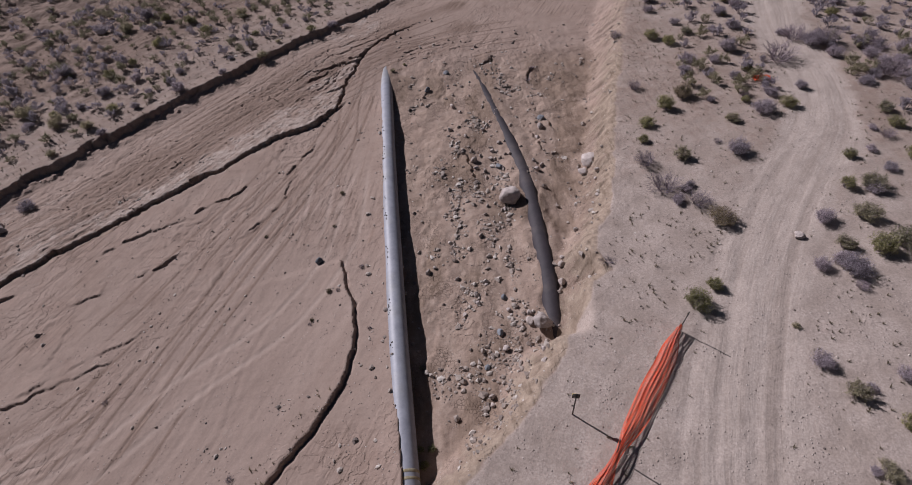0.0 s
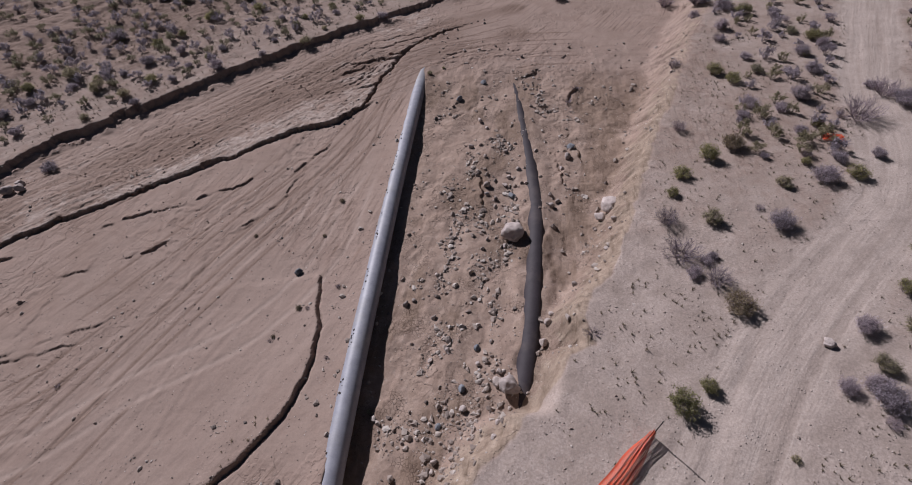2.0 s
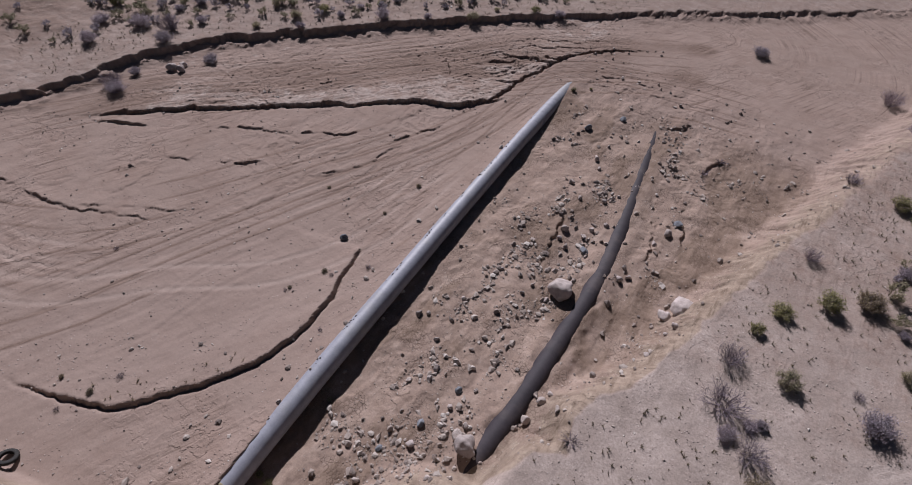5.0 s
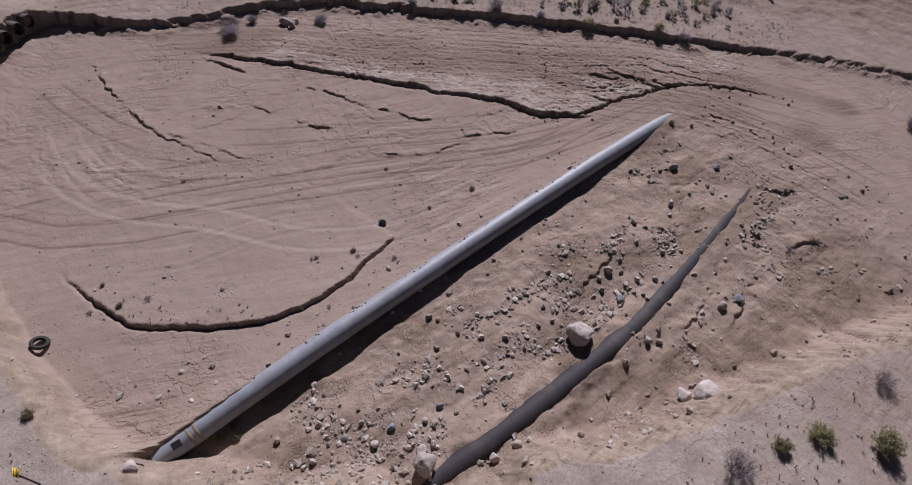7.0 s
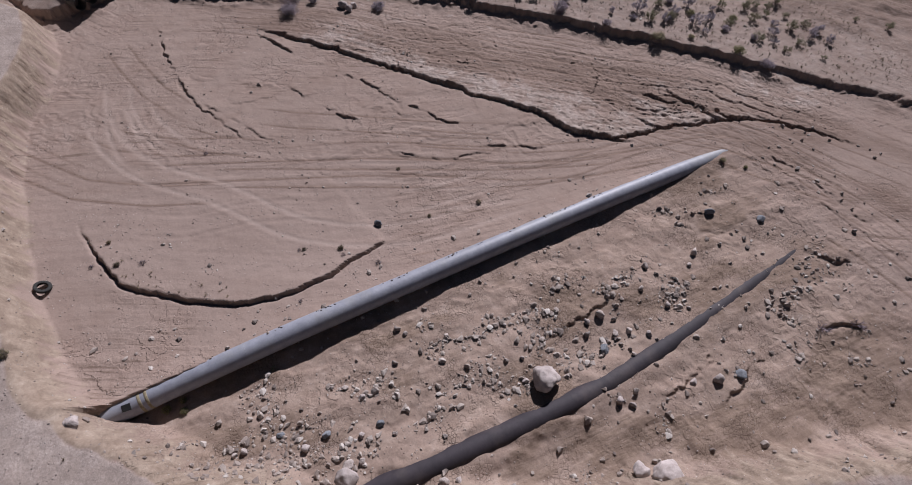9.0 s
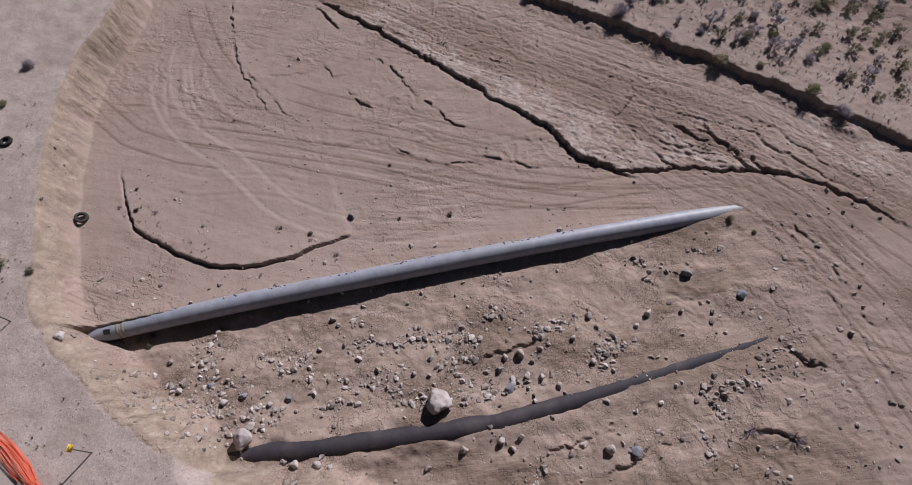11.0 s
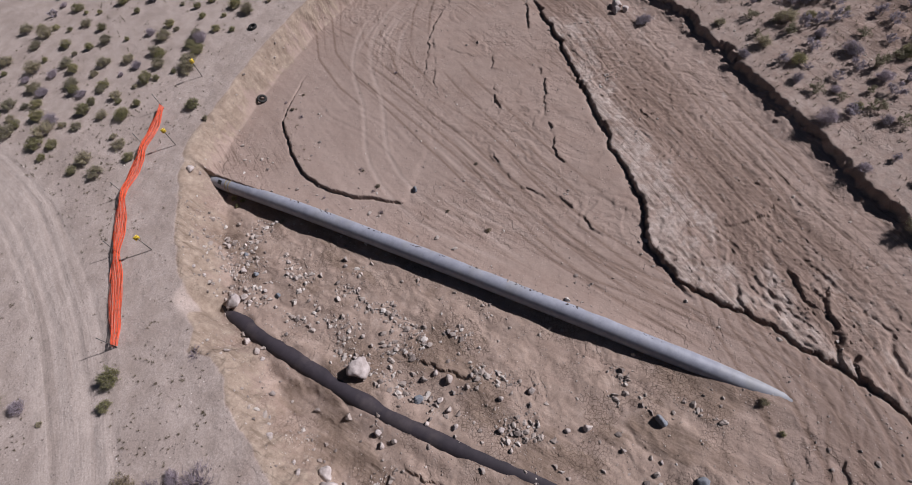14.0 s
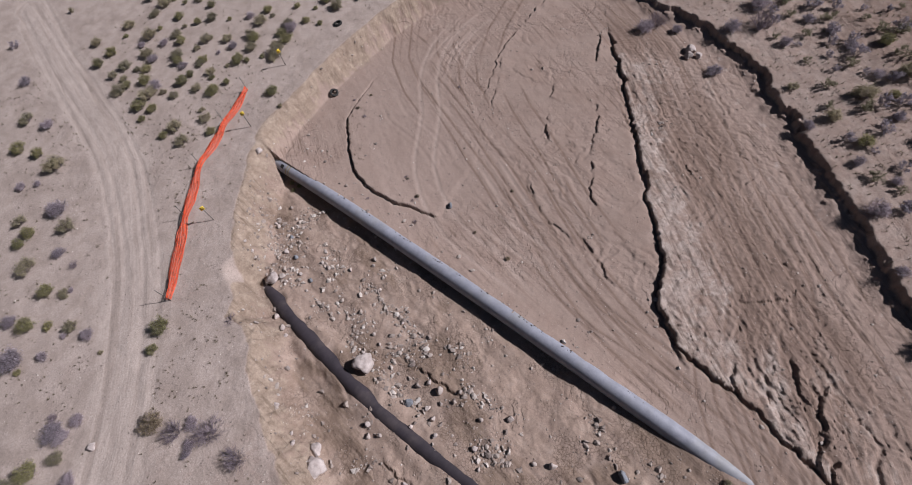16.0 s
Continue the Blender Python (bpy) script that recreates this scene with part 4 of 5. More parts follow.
gravel("gravel", 80000, 5, (-7, 1, 14, 47), lambda x, y: 0.03 * (along(x, y, TERRACE_EDGE)[0] < -0.2) + between(x, y) * 0.75 * (along(x, y, PIPE)[0] < -0.3), 0.05, 0.4, "loose grey and brown flood gravel and cobbles")
gravel("gravel", 34000, 6, (-12, -22, 30, 46), lambda x, y: smooth(0.2, 0.6, along(x, y, TERRACE_EDGE)[0]) * (0.18 + 0.5 * smooth(0, 0.5, fbm(x * 0.3, y * 0.3, 111, 3))) * smooth(1.3, 1.9, np.abs(along(x, y, ROAD)[0])), 0.04, 0.13, "small angular gravel strewn over the terrace")
gravel("gravel", 26000, 7, (-44, 0, -6, 60), lambda x, y: 0.1 + smooth(0.1, 0.6, fbm(x * 0.4, y * 0.4, 121, 3)) * 0.5, 0.035, 0.17, "scattered pebbles and clods on the sand")
gravel("rubble", 26000, 9, (-34, 4, 0, 54), lambda x, y: 0.8 * np.maximum(smooth(0.9, 0.0, np.abs(along(x, y, LEDGE_MAIN)[0] + 0.35)) * smooth(0.0, 0.5, fbm(x * 0.8, y * 0.8, 141, 3) + 0.5 * np.exp(-(((x + 7.5) / 3.5) ** 2 + ((y - 46.5) / 4) ** 2))),
       smooth(0.35, 0.6, fbm(x * 0.5, y * 0.5, 142, 4)) * (x < -7)), 0.04, 0.3, "broken pieces of crust lying along the ledges")
gravel("gravel", 9000, 8, (-24, -6, 20, 46), lambda x, y: smooth(-1.9, -0.8, along(x, y, TERRACE_EDGE)[0]) * smooth(0.1, -0.3, along(x, y, TERRACE_EDGE)[0]), 0.05, 0.24, "stones fallen from the tan bank")


# ---- shrubs ----
def twigs(rng, count, reach, tall, thick, spread=1.0, forks=2, sides=3):
    """Stems from one root that fork outwards; gives the pieces and the tips' stretches."""
    pieces, tips = [], []
    for _ in range(count):
        a, lean = rng.uniform(0, 2 * math.pi), spread * math.sqrt(rng.random())
        length = rng.uniform(0.7, 1.0)
        p = Vector((0.08 * math.cos(a), 0.08 * math.sin(a), -0.03))
        end = Vector((math.cos(a) * lean * reach, math.sin(a) * lean * reach, tall * (1.05 - 0.55 * lean * lean))) * length
        mid = p.lerp(end, 0.5) + Vector((rng.uniform(-1, 1), rng.uniform(-1, 1), rng.uniform(0, 1))) * 0.08
        pieces.append(tube_data([p, mid, end], [thick, thick * 0.7, thick * 0.25], sides, False))
        tips.append((mid, end))
        for _ in range(forks):
            s = p.lerp(end, rng.uniform(0.35, 0.8))
            e = s + (end - p).length * rng.uniform(0.25, 0.5) * (Vector((rng.gauss(0, 1), rng.gauss(0, 1), rng.gauss(0.5, 0.7))).normalized() + (end - p).normalized()).normalized()
            e.z = max(e.z, 0.03)
            pieces.append(tube_data([s, e], [thick * 0.55, thick * 0.2], sides, False))
            tips.append((s, e))
    return pieces, tips


def leaves(rng, tips, count, size):
    verts, faces = [], []
    for _ in range(count):
        s, e = rng.choice(tips)
        p = s.lerp(e, rng.uniform(0.15, 1.08)) + Vector((rng.gauss(0, 1), rng.gauss(0, 1), rng.gauss(0, 1))) * 0.035
        p.z = max(p.z, 0.02)
        u = Vector((rng.gauss(0, 1), rng.gauss(0, 1), rng.gauss(0, 1))).normalized() * size * rng.uniform(0.6, 1.3)
        w = u.cross(Vector((rng.gauss(0, 1), rng.gauss(0, 1), rng.gauss(0, 1)))).normalized() * size * 0.8
        n = len(verts)
        verts += [p - u, p + w, p + u]
        faces.append((n, n + 1, n + 2))
    return verts, faces


def shrub(kind, seed):
    """A shrub about one metre across, far below the ground until it is copied."""
    rng = random.Random(seed)
    base = empty("shrub", pose(0, 0, 0))
    if kind == "green":
        pieces, tips = twigs(rng, 44, 0.5, 0.62, 0.009, forks=3)
        part("branchwork", mesh_from("branchwork", *join(pieces), M_WOOD), base)
        part("foliage", mesh_from("foliage", *leaves(rng, tips, 2700, 0.029), M_LEAF if seed % 2 else M_OLIVE, True), base)
        tagged(base, "low rounded green desert shrub on dry ground", "shrub", "desert shrubs")
    elif kind == "brown":
        pieces, tips = twigs(rng, 50, 0.5, 0.6, 0.009, forks=3)
        part("branchwork", mesh_from("branchwork", *join(pieces), M_WOOD), base)
        part("foliage", mesh_from("foliage", *leaves(rng, tips, 2700, 0.028), M_BROWN, True), base)
        tagged(base, "dense brown withered desert shrub", "shrub", "desert shrubs")
    elif kind == "grey":
        pieces, tips = twigs(rng, 70, 0.5, 0.55, 0.009, forks=3)
        part("branchwork", mesh_from("branchwork", *join(pieces), M_WOOD), base)
        part("foliage", mesh_from("foliage", *leaves(rng, tips, 2500, 0.023), M_GREY, True), base)
        tagged(base, "dry grey twiggy desert shrub", "shrub", "desert shrubs")
    else:
        pieces, tips = twigs(rng, 60, 0.5, 0.5, 0.006, forks=5)
        part("branchwork", mesh_from("branchwork", *join(pieces), M_WOOD), base)
        tagged(base, "bare branching dead shrub without leaves", "shrub", "desert shrubs")
    return base


KINDS = {"g": [shrub("green", s) for s in (1, 2, 3, 4)], "p": [shrub("grey", s) for s in (5, 6, 7)], "b": [shrub("brown", 8)], "t": [shrub("bare", s) for s in (9, 10)]}
USED = set()


def plant(kind, x, y, size):
    rng = random.Random(int(x * 71 + y * 913))
    src = rng.choice(KINDS[kind])
    m = pose(x, y, ground_z(x, y) - 0.02, rng.uniform(-8, 8), rng.uniform(-8, 8), rng.uniform(0, 360))
    if src in USED:
        ob = copy_thing(src, m)
    else:
        USED.add(src)
        ob = src
        ob.matrix_basis = m
    ob.matrix_basis = m @ Matrix.Diagonal((size * rng.uniform(1.0, 1.35), size * rng.uniform(0.95, 1.25), size * rng.uniform(0.85, 1.2), 1))
    return ob


TERRACE_GREEN = [(10.0, 9.8, 1.3), (11.2, 10.8, 0.8), (13.2, 20.9, 1.2), (12.2, 24.7, 1.1), (11.4, 22.9, 0.8), (13.9, 26.6, 1.4), (17.3, 36.1, 1.3), (16.2, 37.4, 1.3), (19.3, 37.7, 1.2), (21.2, 30.4, 1.0), (19.4, 26.4, 0.7),
    (21.8, 25.5, 1.2), (17.8, 24.0, 0.6), (27.2, 23.9, 1.0), (26.8, 22.2, 1.1), (22.5, 19.5, 0.9), (20.8, 16.9, 1.0), (22.2, 16.8, 1.4), (20.5, 14.5, 1.3), (18.3, 12.6, 0.95), (26.0, 19.2, 0.9), (21.1, 12.3, 1.8), (14.5, 4.9, 1.0),
    (13.9, 1.9, 0.85), (15.6, 3.6, 0.8), (13.8, 8.2, 0.4), (15.1, -2.6, 1.5), (14.7, 0.8, 1.2), (18.5, 55.3, 2.0), (20.7, 58.4, 2.2), (21.7, 54.6, 2.2), (20.1, 62.8, 2.2), (20.7, 48.4, 1.5)]
SOUTH_GREEN = [(16.7, 2.4, 1.4), (19.8, 12.2, 1.3), (11.2, -16.1, 1.6), (10.3, -13.9, 1.2), (9.7, -11.0, 1.8), (11.4, -3.6, 1.3), (13.8, -5.7, 1.1), (9.5, -19.6, 1.5), (1.8, -15.3, 1.5), (0.3, -12.0, 1.7), (1.5, -21.0, 1.1),
    (1.3, -17.9, 1.0), (-0.7, -16.7, 0.8), (-4.0, -20.3, 1.5), (-5.6, -16.6, 1.1), (-3.9, -13.9, 1.1), (-5.1, -11.9, 1.0), (-7.3, -14.4, 1.2), (-2.8, -11.0, 1.3), (-3.1, -9.1, 1.0), (-4.0, -7.5, 1.1), (-10.6, -6.9, 1.5),
    (-12.1, -7.5, 1.3), (-7.7, -24.3, 1.5), (-1.7, -5.0, 1.2), (-1.2, -3.2, 0.9), (1.7, -6.2, 1.0), (1.0, -4.3, 1.2), (-7.3, -2.8, 1.2), (-6.8, -0.9, 0.5)]
TERRACE_GREY = [(12.3, 17.8, 0.75), (16.6, 20.9, 1.5), (17.2, 26.8, 0.6), (17.7, 32.8, 1.3), (19.0, 39.8, 0.9), (21.2, 34.0, 1.7), (19.6, 32.3, 1.1), (20.0, 25.0, 1.8), (23.7, 27.5, 1.0), (27.6, 33.6, 2.0), (28.2, 31.5, 1.3),
    (30.7, 32.6, 1.3), (30.3, 29.1, 1.9), (28.1, 27.3, 1.2), (25.3, 22.0, 0.7), (24.0, 18.1, 0.9), (18.3, 14.5, 1.2), (16.6, 11.4, 1.0), (13.9, 6.4, 0.95), (16.7, 5.5, 0.85), (25.2, 42.2, 1.1), (26.3, 35.8, 1.0), (30.5, 30.9, 1.3),
    (18.3, 4.2, 2.0), (17.9, 11.1, 1.5), (12.8, -1.8, 1.0), (12.7, -11.4, 1.0), (11.6, -10.5, 0.7), (11.3, -6.0, 1.8), (8.4, -17.0, 1.5), (7.6, -25.5, 1.4), (18.3, 61.1, 2.4), (17.3, 51.1, 2.2), (19.2, 49.6, 1.8), (4.5, 56.8, 1.8), (18.2, 45.2, 1.4), (16.6, 48.3, 1.2)]
SOUTH_GREY = [(-8.7, -12.7, 1.1), (-5.1, -9.9, 0.95), (-7.7, -9.0, 1.3), (-10.4, -10.6, 1.2), (-13.7, -13.0, 1.1), (-12.1, -13.8, 1.0), (-13.4, -8.5, 1.5), (11.6, 16.9, 0.9)]
WEST_GREEN = [(-32.7, 29.3, 0.85), (-30.3, 35.2, 1.2), (-34.3, 33.4, 1.5), (-40.0, 32.2, 1.3), (-35.3, 34.8, 0.8), (-19.3, 43.8, 1.1), (-27.1, 39.4, 0.8), (-15.3, 48.8, 1.1), (-21.2, 46.4, 1.0), (-21.1, 48.5, 0.8), (-19.2, 51.6, 0.8),
    (-18.3, 46.3, 0.6), (-31.4, 32.6, 1.1), (-26.6, 49.7, 1.4), (-30.7, 47.0, 1.4), (-33.2, 41.2, 1.3), (-31.9, 43.4, 1.1), (-29.4, 52.5, 1.5), (-24.0, 53.8, 1.6), (-35.3, 50.6, 1.5), (-37.6, 34.8, 1.6), (-32.1, 53.1, 1.3), (-44.7, 23.6, 1.8), (-49.2, 32.1, 1.6)]
WEST_GREY = [(-36.2, 22.6, 1.7), (-36.8, 26.6, 1.1), (-29.9, 31.8, 0.9), (-28.6, 35.6, 0.9), (-25.6, 37.9, 1.5), (-38.5, 30.5, 1.1), (-39.7, 28.7, 0.9), (-40.1, 26.7, 1.1), (-36.6, 33.2, 1.0), (-33.4, 35.9, 0.8), (-22.3, 40.7, 0.9),
    (-22.3, 43.3, 0.8), (-32.4, 38.0, 1.5), (-30.3, 40.3, 1.1), (-28.3, 37.9, 0.8), (-26.5, 41.0, 0.9), (-13.4, 50.2, 1.1), (-23.3, 47.8, 0.8), (-18.2, 49.9, 0.8), (-16.5, 51.5, 0.8), (-34.6, 54.3, 1.8), (-38.4, 51.2, 1.8), (-38.0, 42.0, 2.0), (-32.0, 23.8, 1.3), (-40.2, 18.6, 1.5), (-39.9, 22.8, 1.9), (-33.4, 16.5, 1.7), (-34.7, 18.8, 1.0), (-42.5, 21.0, 1.6)]
for kind, spots in (("g", TERRACE_GREEN + SOUTH_GREEN + WEST_GREEN + SOUTH_GREY[:5]), ("p", TERRACE_GREY + SOUTH_GREY[5:] + WEST_GREY), ("b", [(13.3, 15.1, 1.5), (15.5, 27.8, 1.6)]),
                    ("t", [(11.2, 18.2, 2.1), (10.8, 20.5, 1.7), (12.6, 16.6, 1.5), (24.2, 31.9, 3.0), (28.5, 33.4, 3.0), (26.8, 34.8, 2.6), (30.3, 28.2, 3.0), (31.4, 32.4, 2.6), (32.2, 26.4, 2.6), (12.6, 29.5, 1.4), (-37.8, 24.2, 2.6), (-34.7, 16.8, 2.0), (13.6, 38.6, 1.3), (15.4, 55.4, 2.4), (17.6, 43.0, 1.6)])):
    for x, y, s in spots:
        plant(kind, x, y, s)


def wild_shrubs(count, seed, area, clear, keep):
    rng = random.Random(seed)
    done = []
    while len(done) < count:
        x, y = rng.uniform(area[0], area[2]), rng.uniform(area[1], area[3])
        if keep(x, y) and all((x - a) ** 2 + (y - b) ** 2 > clear for a, b in done):
            done.append((x, y))
    return done


def far_shrubs(spots, seed, label):
    """Shrubs too far off to tell apart, in one mesh for each kind of leaf."""
    rng = random.Random(seed)
    for mat, share in ((M_OLIVE, 0), (M_GREY, 1)):
        unit = []
        for _ in range(3):
            stems, tips = twigs(rng, 11, 0.5, 0.6, 0.012, forks=2)
            v, f = join([*stems, leaves(rng, tips, 480, 0.048)])
            tri = [t for q in f for t in ([q[:3]] if len(q) == 3 else [q[:3], (q[0], q[2], q[3])])]
            unit.append((np.array([tuple(p) for p in v]), np.array(tri)))
        verts, faces, count = [], [], 0
        for k, (x, y) in enumerate(spots):
            if k % 2 == share:
                v, f = unit[rng.randrange(3)]
                a, s = rng.uniform(0, 6.28), rng.uniform(0.7, 1.6)
                turn = np.array([[math.cos(a), -math.sin(a), 0], [math.sin(a), math.cos(a), 0], [0, 0, rng.uniform(0.8, 1.1)]]) * s
                verts.append(v @ turn.T + (x, y, ground_z(x, y)))
                faces.append(f + count)
                count += len(v)
        me = mesh_from("far_shrubs", np.concatenate(verts).tolist(), np.concatenate(faces).tolist(), mat, True)
        tagged(new("far_shrubs", me), label, "shrub", kind="stuff")


def signed(line, x, y):
    """Signed distance of one place to a line."""
    best, out = 1e12, 0.0
    for a, b in zip(line, line[1:]):
        ax, ay, dx, dy = float(a[0]), float(a[1]), float(b[0] - a[0]), float(b[1] - a[1])
        t = min(1.0, max(0.0, ((x - ax) * dx + (y - ay) * dy) / (dx * dx + dy * dy)))
        d2 = (x - ax - t * dx) ** 2 + (y - ay - t * dy) ** 2
        if d2 < best:
            best, out = d2, math.sqrt(d2) * (1 if dx * (y - ay) - dy * (x - ax) >= 0 else -1)
    return out


NEAR = wild_shrubs(110, 13, (-24, -27, 4, -6), 1.5, lambda x, y: signed(TERRACE_EDGE, x, y) > 2.5 and abs(signed(ROAD, x, y)) > 3)
NEAR += wild_shrubs(85, 15, (12, -8, 36, 50), 2.4, lambda x, y: signed(TERRACE_EDGE, x, y) > 4 and abs(signed(ROAD, x, y)) > 2.6)
pick = random.Random(77)
for x, y in NEAR:
    plant(pick.choice("gggggp" if y < -5 else "gpppt"), x, y, pick.uniform(0.5, 1.4))
far_shrubs(wild_shrubs(240, 14, (-46, 22, -12, 58), 1.2, lambda x, y: signed(WEST_BANK, x, y) < -2.5)
           + wild_shrubs(130, 8, (-60, 36, -32, 66), 1.6, lambda x, y: signed(WEST_BANK, x, y) < -13)
           + wild_shrubs(170, 9, (-76, -2, -41, 34), 1.6, lambda x, y: signed(WEST_BANK, x, y) < -2.0)
           + wild_shrubs(190, 3, (-85, 0, -8, 90), 3.0, lambda x, y: signed(WEST_BANK, x, y) < -9 and (x < -41 or y > 54)), 21, "dry shrubs scattered over the slope behind the far bank")
far_shrubs(wild_shrubs(330, 44, (16, 27, 46, 76), 1.3, lambda x, y: signed(TERRACE_EDGE, x, y) > (4.5 if y < 42 else 1.0) and abs(signed(ROAD, x, y)) > 2.6)
           + wild_shrubs(170, 4, (27, -10, 66, 70), 2.6, lambda x, y: signed(ROAD, x, y) < -2.6), 22, "dry shrubs scattered over the terrace beyond the road")
far_shrubs(wild_shrubs(70, 5, (-34, -60, 30, -26), 4.0, lambda x, y: abs(signed(ROAD, x, y)) > 3)
           + wild_shrubs(16, 6, (-46, -30, -14, -14), 5.0, lambda x, y: signed(TERRACE_EDGE, x, y) > 3), 23, "dry shrubs scattered over the southern terrace")


def tufts(name, count, seed, area, density, label):
    """Dry tufts a hand high: a few blades each, in one mesh."""
    x, y, rng = scatter(count, seed, area, density)
    z = heights(x, y)
    verts, faces = [], []
    for px, py, pz in zip(x, y, z):
        tall = rng.uniform(0.05, 0.22)
        for _ in range(10):
            a, r = rng.uniform(0, 2 * math.pi), rng.uniform(0.02, 1.0) * tall
            dx, dy = math.cos(a), math.sin(a)
            n = len(verts)
            verts += [(px - dy * 0.016, py + dx * 0.016, pz - 0.01), (px + dy * 0.016, py - dx * 0.016, pz - 0.01), (px + dx * r, py + dy * r, pz + tall * rng.uniform(0.4, 1))]
            faces.append((n, n + 1, n + 2))
    return tagged(new(name, mesh_from(name, verts, faces, M_BROWN, True)), label, "grass", kind="stuff")


tufts("dry_tufts", 15000, 31, (-20, -26, 32, 46), lambda x, y: smooth(0.3, 1.0, along(x, y, TERRACE_EDGE)[0]) * (0.15 + 0.6 * smooth(-0.1, 0.4, fbm(x * 0.25, y * 0.25, 131, 3))) * smooth(1.4, 2.2, np.abs(along(x, y, ROAD)[0])), "small dry tufts dotted over the gravel terrace")
tufts("dry_tufts", 8000, 32, (-44, 14, -8, 62), lambda x, y: smooth(0.3, 1.5, -along(x, y, WEST_BANK)[0]) * 0.7, "small dry tufts on the far bank")
tufts("dry_tufts", 260, 33, (-12, -1, -6, 8), lambda x, y: smooth(0.9, 0.3, np.abs(along(x, y, LEDGE_ARC)[0] - 0.5)) * 0.4, "sparse weeds along the crack")


# ---- the orange safety fence with its stakes ----
FENCE = rounded([(8.75, 8.45), (7.3, 6.45), (5.85, 4.6), (4.6, 3.1), (2.95, 1.15), (1.2, -0.6), (-0.6, -1.75), (-2.5, -2.95), (-4.3, -4.0), (-6.0, -4.95)], 14)
STAKES = [(8.75, 8.45), (4.6, 3.1), (1.2, -0.6), (-2.5, -2.95), (-6.0, -4.95)]


def build_fence():
    base = empty("safety_fence", pose(0, 0, 0))
    s = [0.0]
    for a, b in zip(FENCE, FENCE[1:]):
        s.append(s[-1] + math.hypot(*(b - a)))
    posts = [min(range(len(FENCE)), key=lambda k: math.hypot(FENCE[k][0] - p[0], FENCE[k][1] - p[1])) for p in STAKES]
    at = [s[k] for k in posts]
    steps = int(s[-1] / 0.075)
    rows = 17
    grid = []
    for i in range(steps + 1):
        v = s[-1] * i / steps
        x, y = np.interp(v, s, [p[0] for p in FENCE]), np.interp(v, s, [p[1] for p in FENCE])
        x2, y2 = np.interp(v + 0.1, s, [p[0] for p in FENCE]), np.interp(v + 0.1, s, [p[1] for p in FENCE])
        if v + 0.1 > s[-1]:
            x2, y2 = x + (x - np.interp(v - 0.1, s, [p[0] for p in FENCE])), y + (y - np.interp(v - 0.1, s, [p[1] for p in FENCE]))
        nx, ny = -(y2 - y), x2 - x
        size = math.hypot(nx, ny)
        nx, ny = nx / size, ny / size
        near = min(abs(v - a) for a in at)
        span = 1 - math.exp(-((near / 1.1) ** 2))
        ground = ground_z(x, y)
        wide, crest = 0.12 + 0.28 * span, 0.44 - 0.22 * span
        col = []
        for j in range(rows):
            f = j / (rows - 1)
            fold = 0.045 * math.sin(f * 34 + 1.3 * math.sin(v * 0.7)) + 0.05 * noise.noise((v * 0.8, f * 4, 2))
            wob = 0.05 * noise.noise((v * 0.7, f * 2, 9))
            over = wide * (2 * f - 1) + wob
            col.append(Vector((x + nx * over, y + ny * over, ground + 0.07 + crest * math.sin(math.pi * (0.12 + 0.76 * f)) ** 1.5 + fold)))
        grid.append(col)
    verts, faces = [], []

    def ribbon(a, b, w):
        n = len(verts)
        verts.extend([a - w, a + w, b + w, b - w])
        faces.append((n, n + 1, n + 2, n + 3))

    for i in range(steps):
        for j in range(rows):
            up = (grid[i][min(j + 1, rows - 1)] - grid[i][max(j - 1, 0)]).normalized()
            ribbon(grid[i][j], grid[i + 1][j], up * (0.013 if 0 < j < rows - 1 else 0.025))
        way = (grid[i + 1][0] - grid[i][0]).normalized()
        for j in range(rows - 1):
            ribbon(grid[i][j], grid[i][j + 1], way * 0.013)
    part("mesh_netting", mesh_from("mesh_netting", verts, faces, M_ORANGE, True), base)
    for k, (x, y) in enumerate(STAKES):
        g = ground_z(x, y)
        lean = [(0.05, -0.1), (-0.08, 0.05), (0.04, 0.08), (-0.05, 0.0), (0.0, 0.06)][k]
        v, f = join([tube_data([(0, 0, -0.3), (lean[0] * 0.5, lean[1] * 0.5, 0.7), (lean[0], lean[1], 1.55)], [0.022, 0.022, 0.02], 8),
                     box_data(lean[0] * 0.9, lean[1] * 0.9, 1.42, 0.05, 0.012, 0.22)])
        part("stake", mesh_from("stake", v, f, M_STEEL), base, "dull steel stake", pose(x, y, g))
    tagged(base, "sagging orange plastic mesh safety fence on steel stakes", "fence")


build_fence()


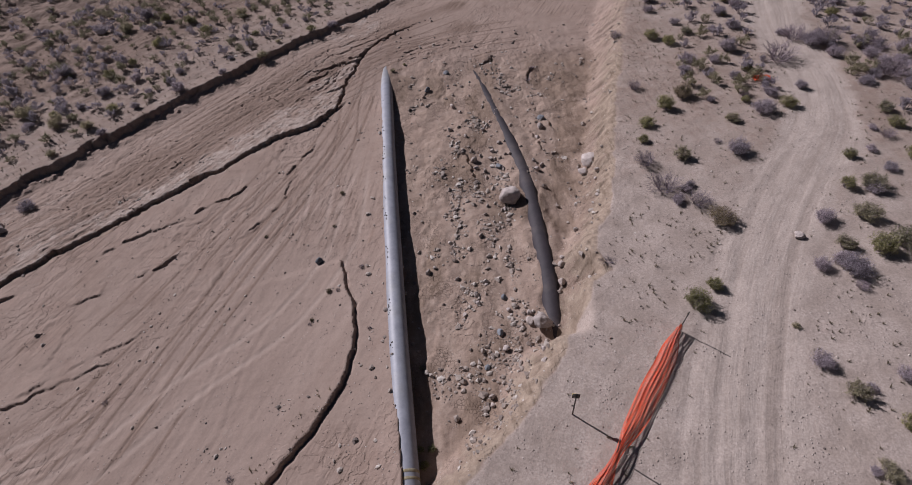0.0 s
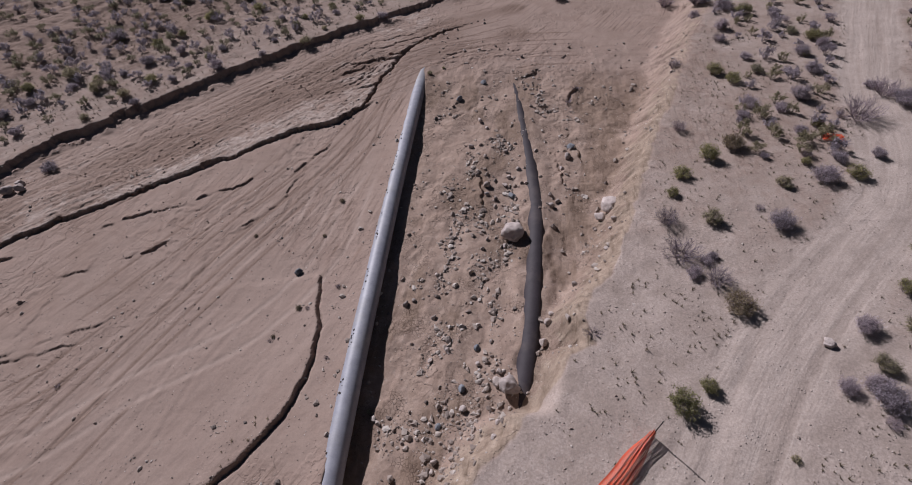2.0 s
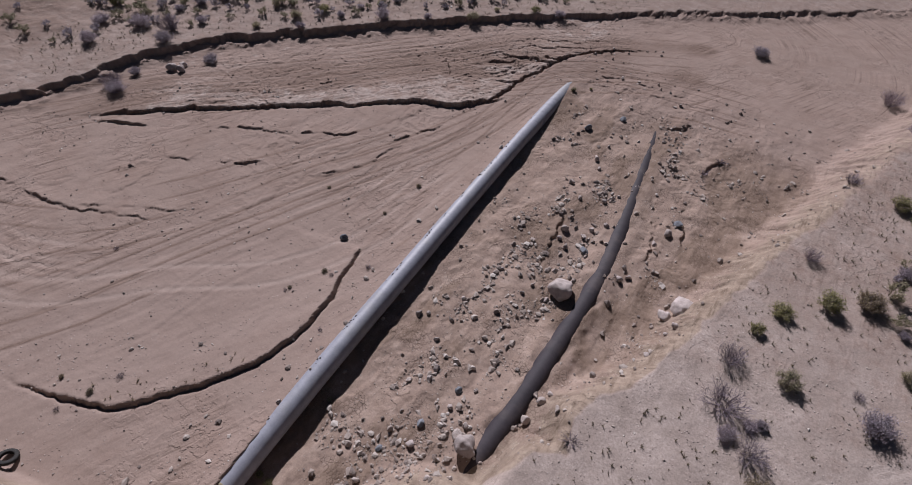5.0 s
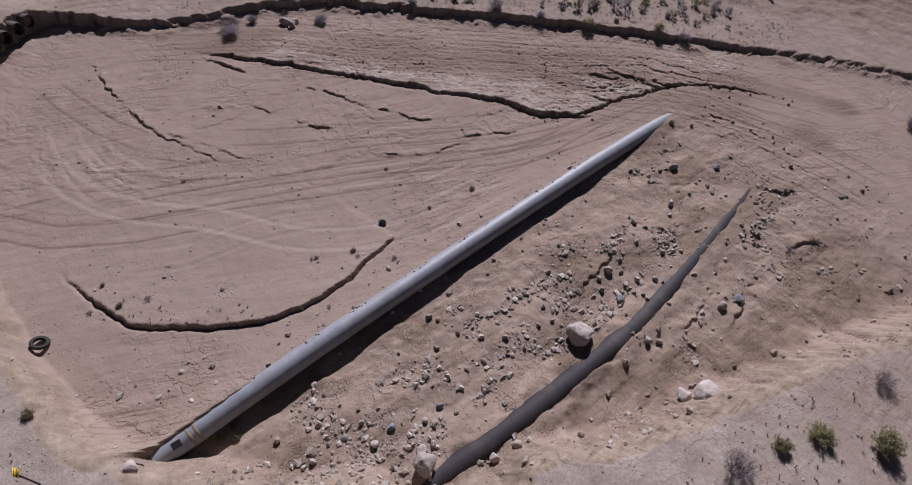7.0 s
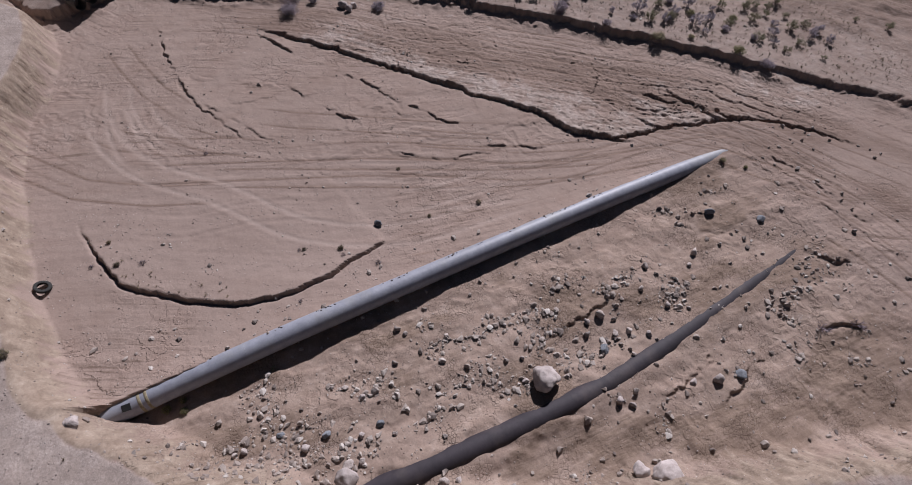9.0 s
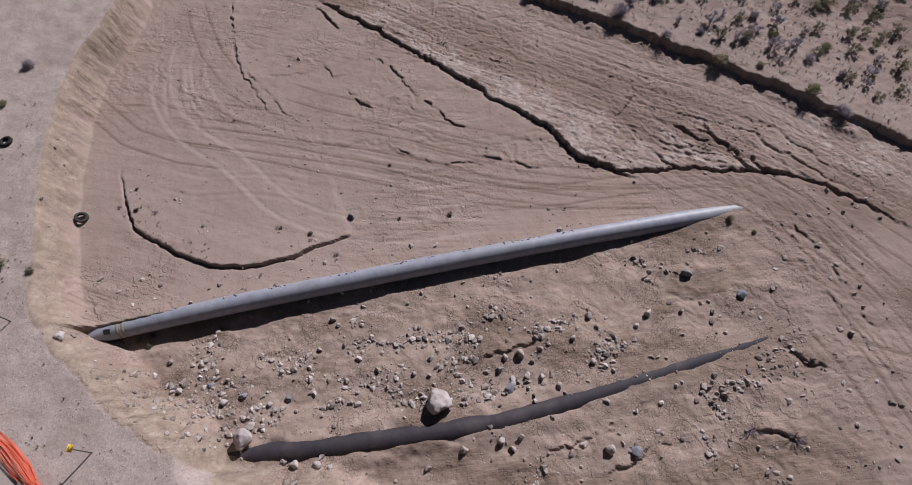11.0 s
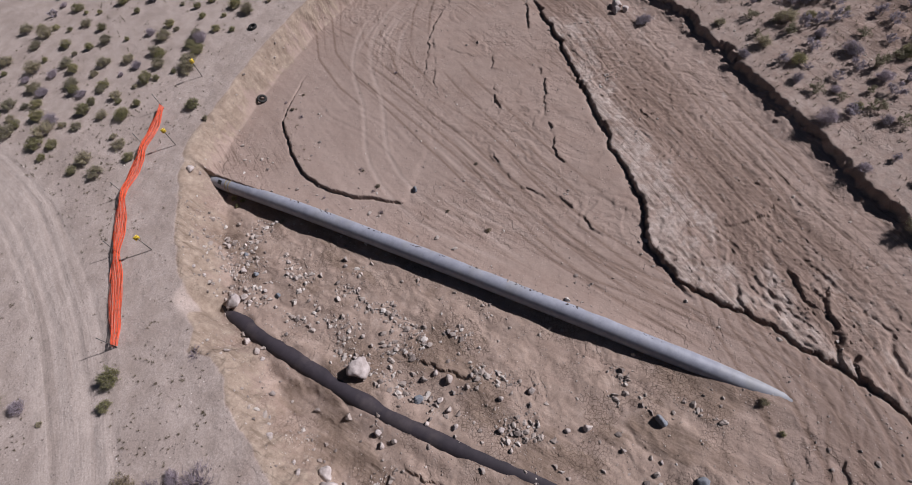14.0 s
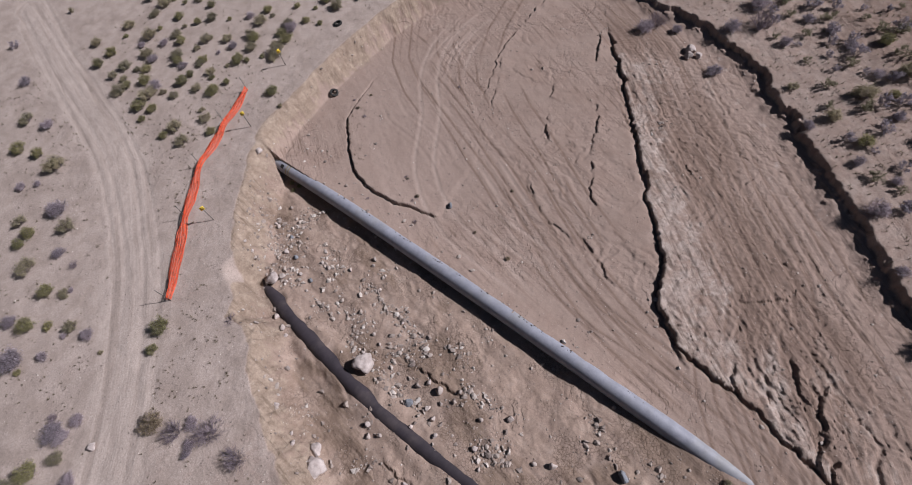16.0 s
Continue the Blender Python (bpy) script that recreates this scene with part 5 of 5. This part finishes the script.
def marker_sign(x, y, turn):
    base = empty("marker_sign", pose(x, y, ground_z(x, y), 0, 0, turn))
    part("post", mesh_from("post", *join([tube_data([(0, 0, -0.3), (0, 0, 1.62)], [0.024, 0.024], 8), box_data(0, 0.026, 0.7, 0.05, 0.01, 1.7)]), M_STEEL), base, "dull steel post")
    panel = part("panel", mesh_from("panel", *box_data(0, -0.034, 1.5, 0.3, 0.008, 0.36, 0.003), M_YELLOW), base, "yellow warning panel")
    part("panel_back", mesh_from("panel_back", *box_data(0, -0.027, 1.5, 0.295, 0.005, 0.355), M_STEEL), base, "dull grey back of the panel")
    for k, (z, w) in enumerate(((1.62, 0.26), (1.55, 0.22), (1.47, 0.27), (1.40, 0.2))):
        part("print_bar", mesh_from("print_bar", *box_data(0, -0.041, z, w, 0.004, 0.03), M_BLACK), panel)
    for z in (1.38, 1.64):
        part("bolt", mesh_from("bolt", *tube_data([(0, -0.046, z), (0, -0.03, z)], [0.012, 0.012], 8), M_STEEL), base)
    tagged(base, "small yellow pipeline marker sign on a steel post", "sign", "marker signs")


marker_sign(3.3, 4.9, 172)
marker_sign(-3.8, -1.0, 170)
marker_sign(-10.1, -4.9, 176)


def tyre(x, y, rest, tilt, turn):
    major, minor, n, k = 0.29, 0.11, 40, 14
    verts, faces = [], []
    for i in range(n):
        a = 2 * math.pi * i / n
        for j in range(k):
            b = 2 * math.pi * j / k
            r = major + minor * max(-0.55, min(0.9, math.cos(b))) * (1.04 if i % 2 and math.cos(b) > 0.6 else 1)
            verts.append((r * math.cos(a), r * math.sin(a), 0.095 * max(-0.85, min(0.85, math.sin(b) * 1.2))))
            faces.append((i * k + j, ((i + 1) % n) * k + j, ((i + 1) % n) * k + (j + 1) % k, i * k + (j + 1) % k))
    ob = new("tyre", mesh_from("tyre", verts, faces, M_RUBBER))
    ob.matrix_basis = pose(x, y, ground_z(x, y) + rest, tilt, 0, turn)
    tagged(ob, "worn black car tyre dumped on the sandy bank", "tyre", "dumped tyres")


tyre(-11.6, -0.75, 0.2, -24, 5)
tyre(-16.6, -5.3, 0.1, 3, 60)


def culvert(x, y, z, turn):
    """A corrugated steel pipe that opens in the bank."""
    line, radii = [], []
    for k in range(60):
        line.append((0, 0.06 * k, 0))
        radii.append(0.46 + 0.012 * (k % 2))
    outer = tube_data(line, radii, 28, False)
    inner = tube_data(line, [r - 0.02 for r in radii], 28, False)
    v, f = join([outer, (inner[0], [q[::-1] for q in inner[1]])])
    n = len(outer[0])
    f += [(j, n + j, n + (j + 1) % 28, (j + 1) % 28) for j in range(28)]
    f.append(tuple(range(2 * n - 28, 2 * n)))
    ob = new("culvert", mesh_from("culvert", v, f, M_CULVERT))
    ob.matrix_basis = pose(x, y, z, 0, 0, turn)
    tagged(ob, "dark corrugated culvert pipe opening in the bank", "culvert", "culvert pipes")


for x, y in ((-37.9, 1.4), (-38.75, 2.2), (-39.7, 3.1), (-40.6, 3.9)):
    culvert(x, y, 1.2, 128)


def driftwood(x, y, turn, seed):
    rng = random.Random(seed)
    pieces, _ = twigs(rng, 26, 0.9, 0.3, 0.016, forks=4)
    ob = new("driftwood", mesh_from("driftwood", *join(pieces), M_WOOD))
    ob.matrix_basis = pose(x, y, ground_z(x, y), 0, 12, turn) @ Matrix.Diagonal((1.0, 0.5, 0.7, 1))
    tagged(ob, "tangle of dark dry driftwood branches on the sand", "driftwood")


driftwood(6.2, 38.0, 60, 3)
driftwood(5.6, 36.2, 75, 4)
driftwood(6.7, 12.9, 10, 5)


def scrap(x, y):
    """A crumpled end of orange netting on the ground."""
    verts, faces = [], []
    base = ground_z(x, y)
    n = 26
    grid = [[Vector((x + (i / n - 0.5) * 1.3 + 0.12 * noise.noise((i * 0.3, j * 0.3, 1)), y + (j / n - 0.5) * 0.8 + 0.12 * noise.noise((i * 0.3, j * 0.3, 5)),
                     base + 0.06 + 0.16 * abs(noise.noise((i * 0.25, j * 0.22, 8))))) for j in range(n)] for i in range(n)]
    for i in range(n - 1):
        for j in range(n - 1):
            for a, b in ((grid[i][j], grid[i + 1][j]), (grid[i][j], grid[i][j + 1])):
                w = (b - a).cross(Vector((0, 0, 1))).normalized() * 0.012
                k = len(verts)
                verts += [a - w, a + w, b + w, b - w]
                faces.append((k, k + 1, k + 2, k + 3))
    ob = new("netting_scrap", mesh_from("netting_scrap", verts, faces, M_ORANGE, True))
    tagged(ob, "crumpled scrap of orange plastic netting on the ground", "netting")


scrap(21.8, 29.2)
for k, (x, y) in enumerate([(-9.2, 12.0), (-8.0, 13.9), (-8.5, 13.9), (-6.8, 15.5), (-9.0, 19.4), (-5.9, 11.1), (-8.9, 22.6), (-11.4, 3.9), (-13.5, 2.3), (-12.2, 1.4), (-11.7, 2.7), (-18.9, 8.0), (-13.4, 19.0), (-9.25, 11.75)]):
    plant("bt"[k % 2], x, y, 0.28 + 0.04 * (k % 4))
for x, y, s in ((-3.0, 4.2, 0.55), (-3.2, 4.9, 0.4), (-3.25, 9.0, 0.3), (-6.3, 39.7, 0.5), (-5.3, 40.8, 0.35), (-2.7, 4.9, 0.45)):
    plant("g", x, y, s)
